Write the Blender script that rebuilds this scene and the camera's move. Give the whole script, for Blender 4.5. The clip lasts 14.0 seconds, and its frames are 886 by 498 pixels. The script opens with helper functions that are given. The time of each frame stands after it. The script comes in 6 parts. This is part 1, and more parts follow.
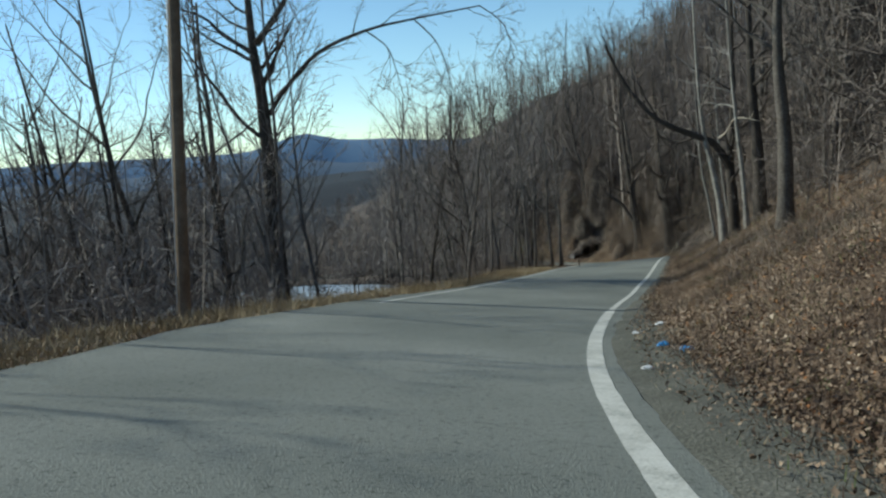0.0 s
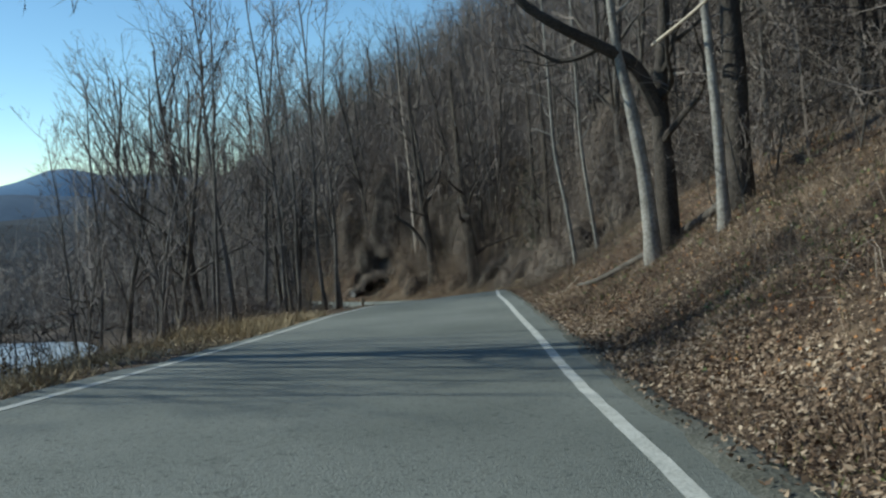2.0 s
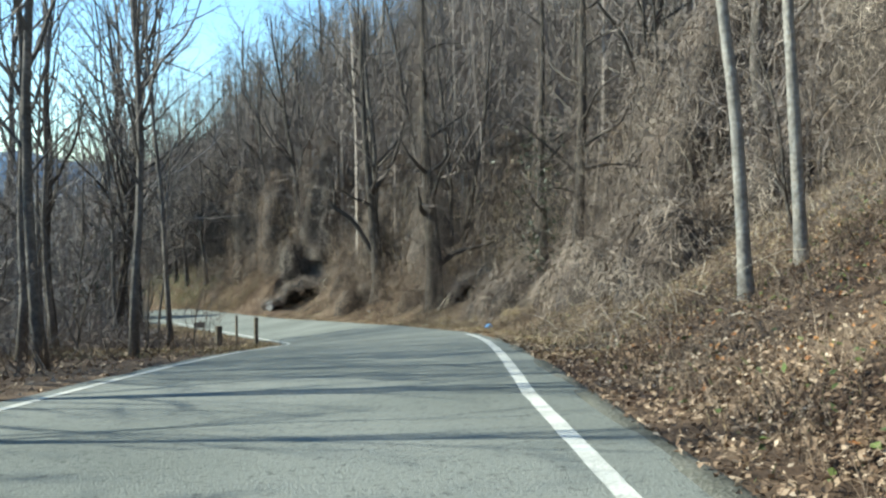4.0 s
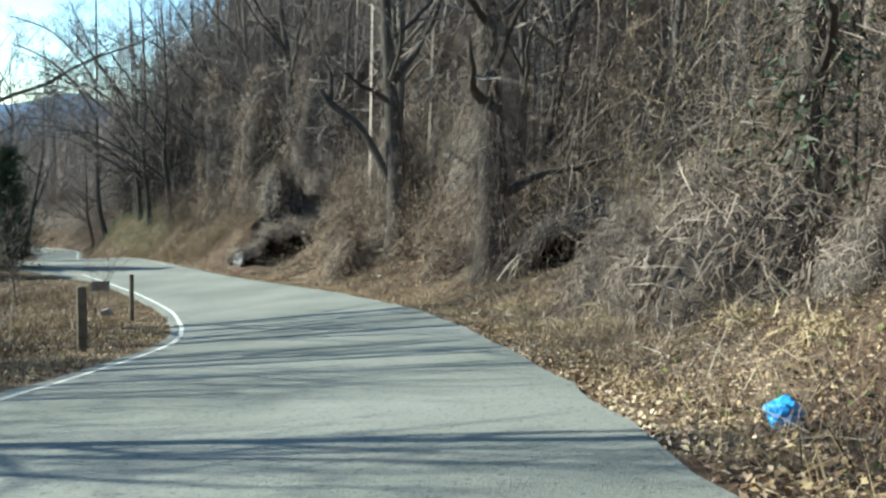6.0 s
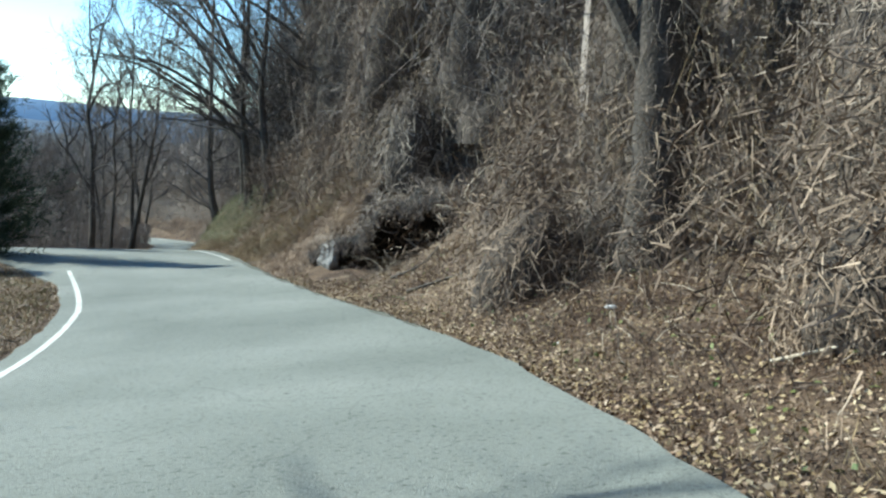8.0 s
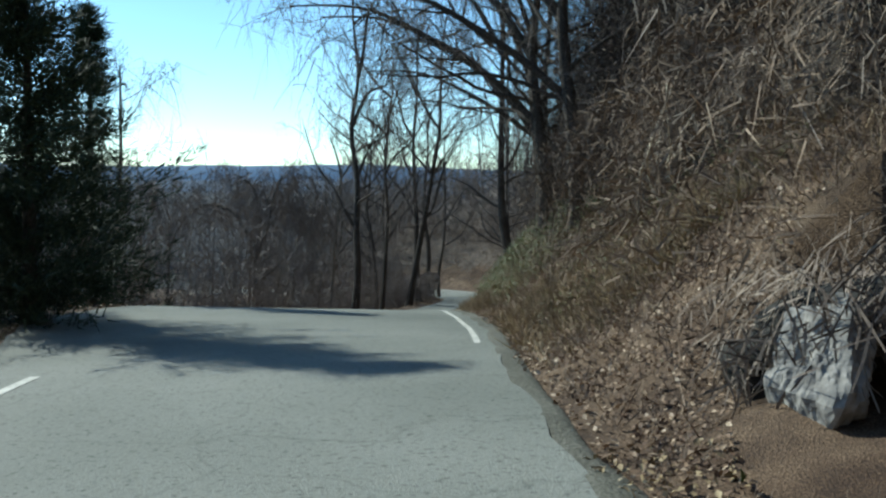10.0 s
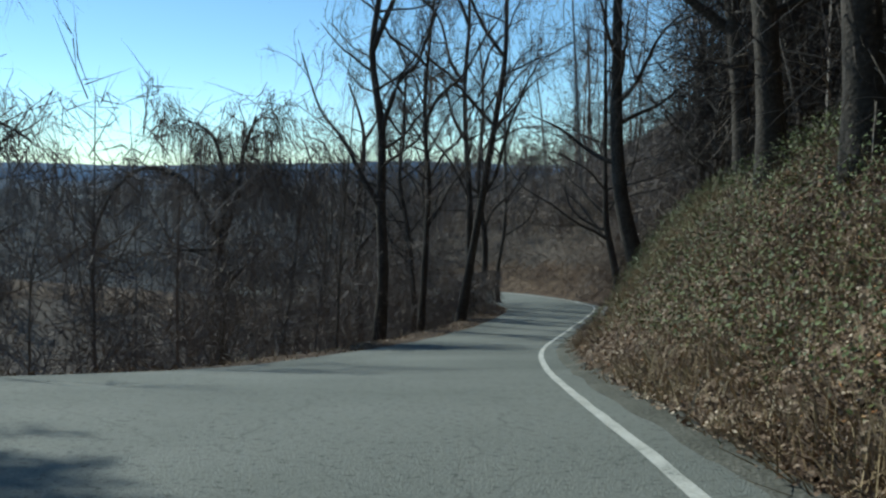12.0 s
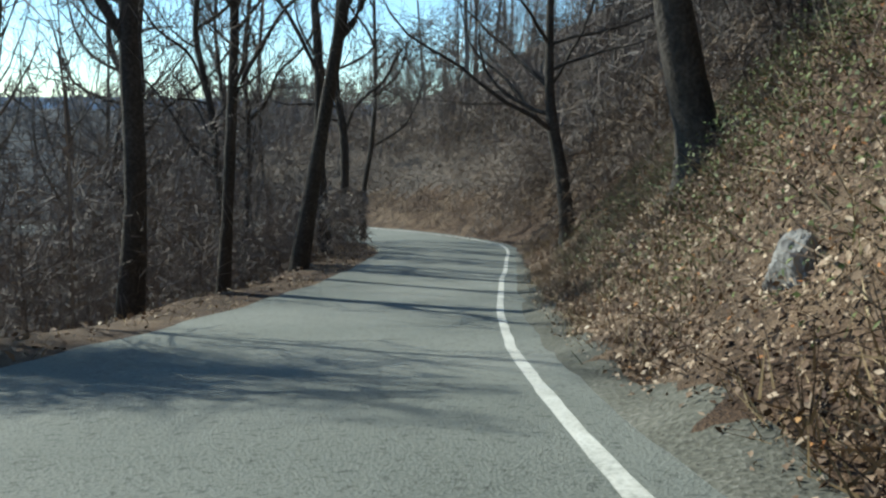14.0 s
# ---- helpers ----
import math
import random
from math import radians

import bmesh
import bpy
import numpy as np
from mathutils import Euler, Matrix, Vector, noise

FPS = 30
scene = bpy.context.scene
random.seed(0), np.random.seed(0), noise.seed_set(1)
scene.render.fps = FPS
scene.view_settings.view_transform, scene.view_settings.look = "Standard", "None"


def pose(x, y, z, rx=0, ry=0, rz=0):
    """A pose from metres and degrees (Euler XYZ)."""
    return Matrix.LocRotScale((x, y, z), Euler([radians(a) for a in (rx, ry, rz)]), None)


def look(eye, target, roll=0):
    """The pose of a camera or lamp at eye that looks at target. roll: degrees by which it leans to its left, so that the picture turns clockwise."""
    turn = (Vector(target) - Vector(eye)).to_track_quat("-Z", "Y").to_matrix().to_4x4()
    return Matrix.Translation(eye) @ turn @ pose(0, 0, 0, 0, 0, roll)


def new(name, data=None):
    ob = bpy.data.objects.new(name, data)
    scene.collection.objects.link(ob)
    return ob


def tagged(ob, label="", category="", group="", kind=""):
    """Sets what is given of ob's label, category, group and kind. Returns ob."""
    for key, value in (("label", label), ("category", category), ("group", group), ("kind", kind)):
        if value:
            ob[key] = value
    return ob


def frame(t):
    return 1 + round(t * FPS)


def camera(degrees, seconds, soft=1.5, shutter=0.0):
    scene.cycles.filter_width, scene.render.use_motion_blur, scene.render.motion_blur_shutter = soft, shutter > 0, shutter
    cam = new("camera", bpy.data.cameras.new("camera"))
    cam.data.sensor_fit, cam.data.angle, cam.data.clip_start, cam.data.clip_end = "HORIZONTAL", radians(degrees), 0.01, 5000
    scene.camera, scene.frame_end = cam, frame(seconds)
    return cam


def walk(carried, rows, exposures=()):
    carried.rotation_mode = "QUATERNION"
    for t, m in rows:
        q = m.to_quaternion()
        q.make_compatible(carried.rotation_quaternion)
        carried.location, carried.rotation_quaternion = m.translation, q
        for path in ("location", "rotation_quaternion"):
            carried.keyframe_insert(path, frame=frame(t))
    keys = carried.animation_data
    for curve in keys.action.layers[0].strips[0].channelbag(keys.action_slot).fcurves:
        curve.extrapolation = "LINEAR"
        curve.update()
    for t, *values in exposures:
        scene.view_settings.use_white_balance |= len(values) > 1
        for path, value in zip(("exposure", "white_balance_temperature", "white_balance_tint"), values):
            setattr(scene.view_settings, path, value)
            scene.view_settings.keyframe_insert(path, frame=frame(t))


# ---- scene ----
cam = camera(54.0, 14.0, soft=2.4)
PATH = [
    (0, (0.41, -5.396, 4.519), (0.351, -3.412, 4.277), -4.3),
    (0.5, (0.485, -0.633, 3.8), (0.587, 1.352, 3.578), -4.2),
    (1, (0.895, 4.117, 3.123), (1.147, 6.09, 2.908), -3.9),
    (1.5, (1.574, 8.778, 2.466), (1.941, 10.733, 2.259), -3.9),
    (2, (2.472, 13.497, 1.79), (2.921, 15.437, 1.603), -3.4),
    (2.5, (3.676, 18.538, 1.101), (4.183, 20.464, 0.924), -2.4),
    (2.7, (4.204, 20.509, 0.849), (4.725, 22.433, 0.684), -2.2),
    (4.8, (9.843, 41.413, -1.528), (10.36, 43.337, -1.698), 2.8),
    (5, (10.38, 43.466, -1.781), (10.886, 45.392, -1.966), 2.9),
    (5.5, (11.638, 48.668, -2.577), (12.112, 50.598, -2.809), 3.6),
    (6, (12.756, 53.531, -3.409), (13.194, 55.466, -3.665), 3.2),
    (6.5, (13.707, 58.412, -4.229), (14.088, 60.358, -4.485), 3.1),
    (7, (14.478, 63.304, -5.041), (14.777, 65.265, -5.297), 3.4),
    (7.5, (14.998, 68.15, -5.79), (15.176, 70.126, -6.044), 3.7),
    (8, (15.139, 73.225, -6.515), (15.149, 75.209, -6.767), 4.0),
    (8.5, (14.85, 77.898, -7.172), (14.666, 79.874, -7.418), 4.3),
    (9, (14.13, 82.216, -7.739), (13.751, 84.167, -7.959), 3.1),
    (9.2, (13.747, 83.874, -7.957), (13.292, 85.81, -8.166), 2.4),
    (11.3, (8.599, 98.176, -9.552), (7.714, 99.964, -9.684), 1.4),
    (11.5, (7.934, 99.514, -9.704), (7.064, 101.309, -9.847), 1.3),
    (12, (6.266, 102.899, -10.155), (5.461, 104.721, -10.331), 0.5),
    (12.5, (4.724, 106.29, -10.621), (4.006, 108.143, -10.842), 0.4),
    (13, (3.555, 109.367, -11.131), (2.927, 111.247, -11.399), 1.1),
    (13.5, (2.614, 112.199, -11.651), (2.062, 114.097, -11.955), 1.1),
    (14, (1.757, 115.046, -12.233), (1.253, 116.957, -12.537), 1.7),
]
# seconds, stops, kelvin, tint
EXPOSURES = [(0, -0.05, 6250, -2), (1.5, -0.05, 6100, -3), (2.0, -0.05, 6000, -3), (2.7, 0.33, 6150, -3), (4.8, 1.28, 6300, -4), (6.3, 1.22, 6200, -4), (7.5, 1.2, 5850, -4), (8.2, 1.05, 5850, -4), (8.6, 1.12, 5850, -4), (9.2, 0.85, 5950, -4), (11.3, -0.15, 5850, -4), (12.0, -0.17, 5850, -4), (13.2, -0.2, 5950, -3), (14, 0.5, 6150, -2)]
walk(cam, [(t, look(eye, target, roll)) for t, eye, target, roll in PATH], EXPOSURES)


# ---------------------------------------------------------------- world and light
SUN_AZ, SUN_EL = 290.0, 33.0          # clockwise from +y, degrees
world = bpy.data.worlds.new("sky_world")
scene.world = world
world.use_nodes = True
wn = world.node_tree.nodes
sky = wn.new("ShaderNodeTexSky")
sky.sky_type = "NISHITA"
sky.sun_disc = False
sky.sun_elevation = radians(SUN_EL)
sky.sun_rotation = radians(SUN_AZ)
sky.altitude = 900
sky.air_density = 0.85
sky.dust_density = 0.0
sky.ozone_density = 2.5
wn["Background"].inputs["Strength"].default_value = 0.145
tone = wn.new("ShaderNodeMix")
tone.data_type, tone.blend_type = "RGBA", "MULTIPLY"
tone.inputs["Factor"].default_value = 1.0
tone.inputs["B"].default_value = (0.94, 1.0, 0.98, 1)
world.node_tree.links.new(sky.outputs["Color"], tone.inputs["A"])
world.node_tree.links.new(tone.outputs["Result"], wn["Background"].inputs["Color"])
sun_data = bpy.data.lights.new("sun", "SUN")
sun_data.energy = 4.8
sun_data.angle = radians(0.6)
sun_data.color = (1.0, 0.94, 0.84)
sun = new("sun", sun_data)
_az, _el = radians(SUN_AZ), radians(SUN_EL)
SUN_FROM = Vector((math.sin(_az) * math.cos(_el), math.cos(_az) * math.cos(_el), math.sin(_el)))
sun.matrix_world = look((0, 0, 60), Vector((0, 0, 60)) - SUN_FROM)


# ---------------------------------------------------------------- materials
def mat(name, colors, scale=4.0, rough=0.85, bump=0.3, fine=60.0, spread=0.5, random_by="", metallic=0.0, detail=6.0, bump_scale=None, contrast=(0.3, 0.7), spec=0.3, patch=None):
    """Two noises mix the colours; random_by 'island' or 'object' varies the tone piece by piece."""
    m = bpy.data.materials.new(name)
    m.use_nodes = True
    nt = m.node_tree
    n, lk = nt.nodes, nt.links
    b = n["Principled BSDF"]
    b.inputs["Roughness"].default_value = rough
    b.inputs["Metallic"].default_value = metallic
    b.inputs["Specular IOR Level"].default_value = spec
    co = n.new("ShaderNodeTexCoord")
    big = n.new("ShaderNodeTexNoise")
    big.inputs["Scale"].default_value = scale
    big.inputs["Detail"].default_value = detail
    lk.new(co.outputs["Object"], big.inputs["Vector"])
    small = n.new("ShaderNodeTexNoise")
    small.inputs["Scale"].default_value = fine
    small.inputs["Detail"].default_value = 3
    lk.new(co.outputs["Object"], small.inputs["Vector"])
    mix = n.new("ShaderNodeMath")
    mix.operation = "MULTIPLY_ADD"
    mix.inputs[1].default_value = spread
    lk.new(small.outputs["Fac"], mix.inputs[0])
    sub = n.new("ShaderNodeMath")
    sub.operation = "MULTIPLY"
    sub.inputs[1].default_value = 1.0 - spread
    lk.new(big.outputs["Fac"], sub.inputs[0])
    lk.new(sub.outputs[0], mix.inputs[2])
    value = mix.outputs[0]
    if random_by:
        if random_by == "island":
            src = n.new("ShaderNodeNewGeometry").outputs["Random Per Island"]
        else:
            src = n.new("ShaderNodeObjectInfo").outputs["Random"]
        r = n.new("ShaderNodeMath")
        r.operation = "MULTIPLY_ADD"
        r.inputs[1].default_value = 0.6
        lk.new(src, r.inputs[0])
        h = n.new("ShaderNodeMath")
        h.operation = "MULTIPLY"
        h.inputs[1].default_value = 0.4
        lk.new(value, h.inputs[0])
        lk.new(h.outputs[0], r.inputs[2])
        value = r.outputs[0]
        contrast = (0.12, 0.88)
    ramp = n.new("ShaderNodeValToRGB")
    el = ramp.color_ramp.elements
    while len(el) < len(colors):
        el.new(0.5)
    for i, c in enumerate(colors):
        el[i].position = contrast[0] + (contrast[1] - contrast[0]) * i / max(1, len(colors) - 1)
        el[i].color = (*c, 1)
    lk.new(value, ramp.inputs["Fac"])
    lk.new(ramp.outputs["Color"], b.inputs["Base Color"])
    if patch:
        # broad noise patches that multiply the colour darker or lighter
        wide = n.new("ShaderNodeTexNoise")
        wide.inputs["Scale"].default_value, wide.inputs["Detail"].default_value = 0.55, 5
        lk.new(co.outputs["Object"], wide.inputs["Vector"])
        span = n.new("ShaderNodeValToRGB")
        span.color_ramp.elements[0].position, span.color_ramp.elements[1].position = 0.36, 0.64
        for e, c in zip(span.color_ramp.elements, patch):
            e.color = (*c, 1)
        lk.new(wide.outputs["Fac"], span.inputs["Fac"])
        times = n.new("ShaderNodeMix")
        times.data_type, times.blend_type = "RGBA", "MULTIPLY"
        times.inputs["Factor"].default_value = 1.0
        lk.new(ramp.outputs["Color"], times.inputs["A"])
        lk.new(span.outputs["Color"], times.inputs["B"])
        lk.new(times.outputs["Result"], b.inputs["Base Color"])
    if bump:
        bp = n.new("ShaderNodeBump")
        bp.inputs["Strength"].default_value = bump
        bp.inputs["Distance"].default_value = 0.02
        lk.new((small if bump_scale is None else big).outputs["Fac"], bp.inputs["Height"])
        lk.new(bp.outputs["Normal"], b.inputs["Normal"])
    return m


def asphalt():
    """Aged asphalt: pale aggregate, dark pits, broad worn patches, fine cracks."""
    m = mat("asphalt", [(0.1, 0.11, 0.097), (0.175, 0.185, 0.165), (0.255, 0.262, 0.238)], scale=0.33, fine=70, rough=0.85, bump=0.6, spread=0.5, contrast=(0.3, 0.7))
    n, lk = m.node_tree.nodes, m.node_tree.links
    bsdf, ramp, co = n["Principled BSDF"], n["Color Ramp"], n["Texture Coordinate"]
    pit = n.new("ShaderNodeTexNoise")
    pit.inputs["Scale"].default_value, pit.inputs["Detail"].default_value = 22, 4
    lk.new(co.outputs["Object"], pit.inputs["Vector"])
    dark = n.new("ShaderNodeMapRange")
    for k, v in enumerate((0.56, 0.7, 1.0, 0.5)):
        dark.inputs[1 + k].default_value = v
    lk.new(pit.outputs["Fac"], dark.inputs[0])
    bend = n.new("ShaderNodeTexNoise")
    bend.inputs["Scale"].default_value = 1.3
    lk.new(co.outputs["Object"], bend.inputs["Vector"])
    shift = n.new("ShaderNodeMix")
    shift.data_type = "VECTOR"
    shift.inputs["Factor"].default_value = 0.35
    lk.new(co.outputs["Object"], shift.inputs["A"])
    lk.new(bend.outputs["Color"], shift.inputs["B"])
    crack = n.new("ShaderNodeTexVoronoi")
    crack.feature = "DISTANCE_TO_EDGE"
    crack.inputs["Scale"].default_value = 0.55
    lk.new(shift.outputs["Result"], crack.inputs["Vector"])
    line = n.new("ShaderNodeMapRange")
    for k, v in enumerate((0.0, 0.006, 0.8, 1.0)):
        line.inputs[1 + k].default_value = v
    lk.new(crack.outputs["Distance"], line.inputs[0])
    both = n.new("ShaderNodeMath")
    both.operation = "MULTIPLY"
    lk.new(dark.outputs[0], both.inputs[0])
    lk.new(line.outputs[0], both.inputs[1])
    out = n.new("ShaderNodeMix")
    out.data_type, out.blend_type = "RGBA", "MULTIPLY"
    out.inputs["Factor"].default_value = 1.0
    lk.new(ramp.outputs["Color"], out.inputs["A"])
    lk.new(both.outputs[0], out.inputs["B"])
    lk.new(out.outputs["Result"], bsdf.inputs["Base Color"])
    return m


ASPHALT = asphalt()
PAINT = mat("road_paint", [(0.17, 0.175, 0.16), (0.4, 0.4, 0.36), (0.52, 0.515, 0.47), (0.6, 0.595, 0.55)], scale=4, fine=45, rough=0.75, bump=0.25, spread=0.5, contrast=(0.3, 0.62))
GRAVEL = mat("gravel_shoulder", [(0.035, 0.034, 0.027), (0.08, 0.079, 0.063), (0.13, 0.127, 0.105), (0.21, 0.2, 0.172)], scale=1.2, fine=35, rough=0.95, bump=1.0, spread=0.6)
SOIL = mat("leaf_soil", [(0.0319, 0.0232, 0.0174), (0.0798, 0.0565, 0.0391), (0.145, 0.104, 0.0696), (0.246, 0.189, 0.131)], scale=2.2, fine=75, rough=0.95, bump=1.0, spread=0.62, contrast=(0.34, 0.66), patch=[(0.6, 0.5, 0.45), (1.1, 1.05, 1.0)])
FLOOR = mat("woodland_floor", [(0.036, 0.0288, 0.0234), (0.0756, 0.0612, 0.0504), (0.122, 0.0972, 0.0792), (0.18, 0.144, 0.112)], scale=0.7, fine=9, rough=0.95, bump=0.9, spread=0.5)
LEAF = mat("dead_leaf", [(0.085, 0.056, 0.038), (0.185, 0.128, 0.084), (0.28, 0.208, 0.145), (0.41, 0.33, 0.24), (0.62, 0.55, 0.45)], scale=8, fine=60, rough=0.7, bump=0.1, random_by="island", patch=[(0.66, 0.58, 0.52), (1.1, 1.05, 1.0)])
# browner leaves of the cut bank, darkened further for its shaded bits
SHADE_BROWN_LEAF = mat("shade_brown_leaf", [(0.045, 0.028, 0.02), (0.1, 0.063, 0.042), (0.16, 0.108, 0.072), (0.25, 0.185, 0.125), (0.42, 0.35, 0.27)], scale=8, fine=60, rough=0.7, bump=0.1, random_by="island", patch=[(0.55, 0.42, 0.37), (1.1, 1.0, 0.94)])
RUSSET = mat("russet_leaf", [(0.14, 0.05, 0.015), (0.3, 0.12, 0.035), (0.42, 0.2, 0.07), (0.4, 0.27, 0.13)], scale=8, fine=60, rough=0.7, bump=0.1, random_by="island")
STRAW = mat("dry_grass", [(0.24, 0.175, 0.09), (0.42, 0.33, 0.195), (0.58, 0.49, 0.33)], scale=6, fine=40, rough=0.75, bump=0.1, random_by="island", patch=[(0.6, 0.54, 0.46), (1.0, 1.0, 1.0)])
GREEN = mat("weeds", [(0.03, 0.045, 0.013), (0.085, 0.115, 0.03), (0.175, 0.205, 0.06)], scale=6, fine=40, rough=0.6, bump=0.1, random_by="island")
BRUSH = mat("brown_brush", [(0.065, 0.049, 0.039), (0.16, 0.125, 0.098), (0.275, 0.22, 0.17), (0.42, 0.345, 0.27)], scale=6, fine=50, rough=0.9, bump=0.0, random_by="island", patch=[(0.5, 0.46, 0.44), (1.15, 1.08, 1.0)])
# darkened copy of the twig colour, with woodland shade painted in
SHADE_DARK_TWIG = mat("shade_dark_twig", [(0.0225, 0.0187, 0.0175), (0.05, 0.0413, 0.0375), (0.106, 0.0875, 0.075)], scale=3, fine=30, rough=0.9, bump=0.0, random_by="island")
# grey sapling twigs, lightened so the colour stands in for valley haze
HAZE_GREY_TWIG = mat("haze_grey_twig", [(0.158, 0.139, 0.125), (0.277, 0.244, 0.222), (0.436, 0.396, 0.356)], scale=3, fine=30, rough=0.9, bump=0.0, random_by="island")
IVY = mat("evergreen_ivy", [(0.012, 0.022, 0.01), (0.03, 0.048, 0.02), (0.065, 0.09, 0.04)], scale=6, fine=40, rough=0.45, bump=0.1, random_by="island")
BRAMBLE = mat("dry_vine", [(0.106, 0.0875, 0.0725), (0.25, 0.213, 0.181), (0.45, 0.394, 0.331)], scale=6, fine=50, rough=0.9, bump=0.2, random_by="island", patch=[(0.55, 0.5, 0.48), (1.1, 1.06, 1.0)])
# inner hull of the vine mounds, dark to pass for shadow between strands
HULL_SHADE = mat("hull_shade", [(0.03, 0.024, 0.0195), (0.0675, 0.054, 0.0435), (0.128, 0.102, 0.0825)], scale=3, fine=38, rough=0.95, bump=1.0, spread=0.6)
PALE = mat("dead_wood", [(0.3, 0.25, 0.18), (0.5, 0.43, 0.33), (0.66, 0.6, 0.5)], scale=3, fine=40, rough=0.8, bump=0.4)
BARK = mat("grey_brown_bark", [(0.05, 0.042, 0.035), (0.11, 0.095, 0.08), (0.19, 0.17, 0.145)], scale=2.5, fine=22, rough=0.95, bump=1.0, spread=0.6)
DARK_BARK = mat("dark_bark", [(0.0307, 0.0267, 0.0225), (0.0667, 0.0564, 0.0471), (0.123, 0.102, 0.0869)], scale=2.5, fine=22, rough=0.95, bump=1.0, spread=0.6)
SAPLING_BARK = mat("sapling_bark", [(0.065, 0.058, 0.051), (0.145, 0.13, 0.116), (0.26, 0.236, 0.212)], scale=2.2, fine=18, rough=0.9, bump=0.6, spread=0.5)
PALE_BARK = mat("pale_bark", [(0.12, 0.11, 0.095), (0.27, 0.25, 0.22), (0.44, 0.42, 0.38)], scale=2.2, fine=16, rough=0.85, bump=0.7, spread=0.5)
TWIG = mat("twig", [(0.106, 0.0862, 0.0756), (0.197, 0.164, 0.142), (0.333, 0.282, 0.242)], scale=3, fine=30, rough=0.9, bump=0.0, random_by="island")
POLE_WOOD = mat("weathered_pole", [(0.1, 0.07, 0.045), (0.19, 0.135, 0.09), (0.28, 0.21, 0.15)], scale=3, fine=35, rough=0.85, bump=0.5)
POST_WOOD = mat("post_wood", [(0.07, 0.06, 0.045), (0.15, 0.13, 0.1), (0.24, 0.21, 0.17)], scale=5, fine=40, rough=0.9, bump=0.5)
ROCK = mat("grey_rock", [(0.1, 0.095, 0.09), (0.24, 0.23, 0.215), (0.42, 0.4, 0.37)], scale=2.2, fine=15, rough=0.9, bump=1.0, spread=0.5)
# near-black: the shade inside the hollows is put into this rock colour
SHADE_ROCK = mat("shade_rock", [(0.01, 0.01, 0.009), (0.024, 0.023, 0.021), (0.06, 0.057, 0.053)], scale=2.2, fine=15, rough=0.9, bump=1.0, spread=0.5)
CEDAR = mat("cedar_foliage", [(0.012, 0.024, 0.012), (0.03, 0.05, 0.025), (0.06, 0.08, 0.04)], scale=4, fine=30, rough=0.75, bump=0.1, random_by="island")
BLUE_BAG = mat("blue_plastic", [(0.02, 0.16, 0.42), (0.04, 0.3, 0.7), (0.12, 0.48, 0.85)], scale=9, fine=30, rough=0.3, bump=0.6, spec=0.6)
WHITE_LITTER = mat("white_plastic", [(0.55, 0.55, 0.54), (0.75, 0.75, 0.74)], scale=9, fine=40, rough=0.45, bump=0.2)
METAL = mat("grey_sheet_metal", [(0.16, 0.165, 0.17), (0.26, 0.265, 0.27)], scale=5, fine=50, rough=0.5, metallic=0.7, bump=0.1)
# far tones: the blue of the haze is mixed into these three colours
HAZE_WOOD = mat("haze_blue_woodland", [(0.012, 0.016, 0.022), (0.02, 0.025, 0.032), (0.032, 0.036, 0.042)], scale=0.03, fine=0.4, rough=1.0, bump=0.0)
HAZE_HILLS = mat("haze_blue_hills", [(0.055, 0.085, 0.13), (0.085, 0.125, 0.18)], scale=0.004, fine=0.04, rough=1.0, bump=0.0)
HAZE_RIDGE = mat("haze_blue_ridge", [(0.1, 0.17, 0.27), (0.13, 0.21, 0.32)], scale=0.003, fine=0.02, rough=1.0, bump=0.0)
# pale base colour in place of the sky's reflection in the water
POND = mat("pond_sky_pale", [(0.3, 0.34, 0.38), (0.46, 0.5, 0.54)], scale=0.6, fine=4, rough=0.35, bump=0.1)


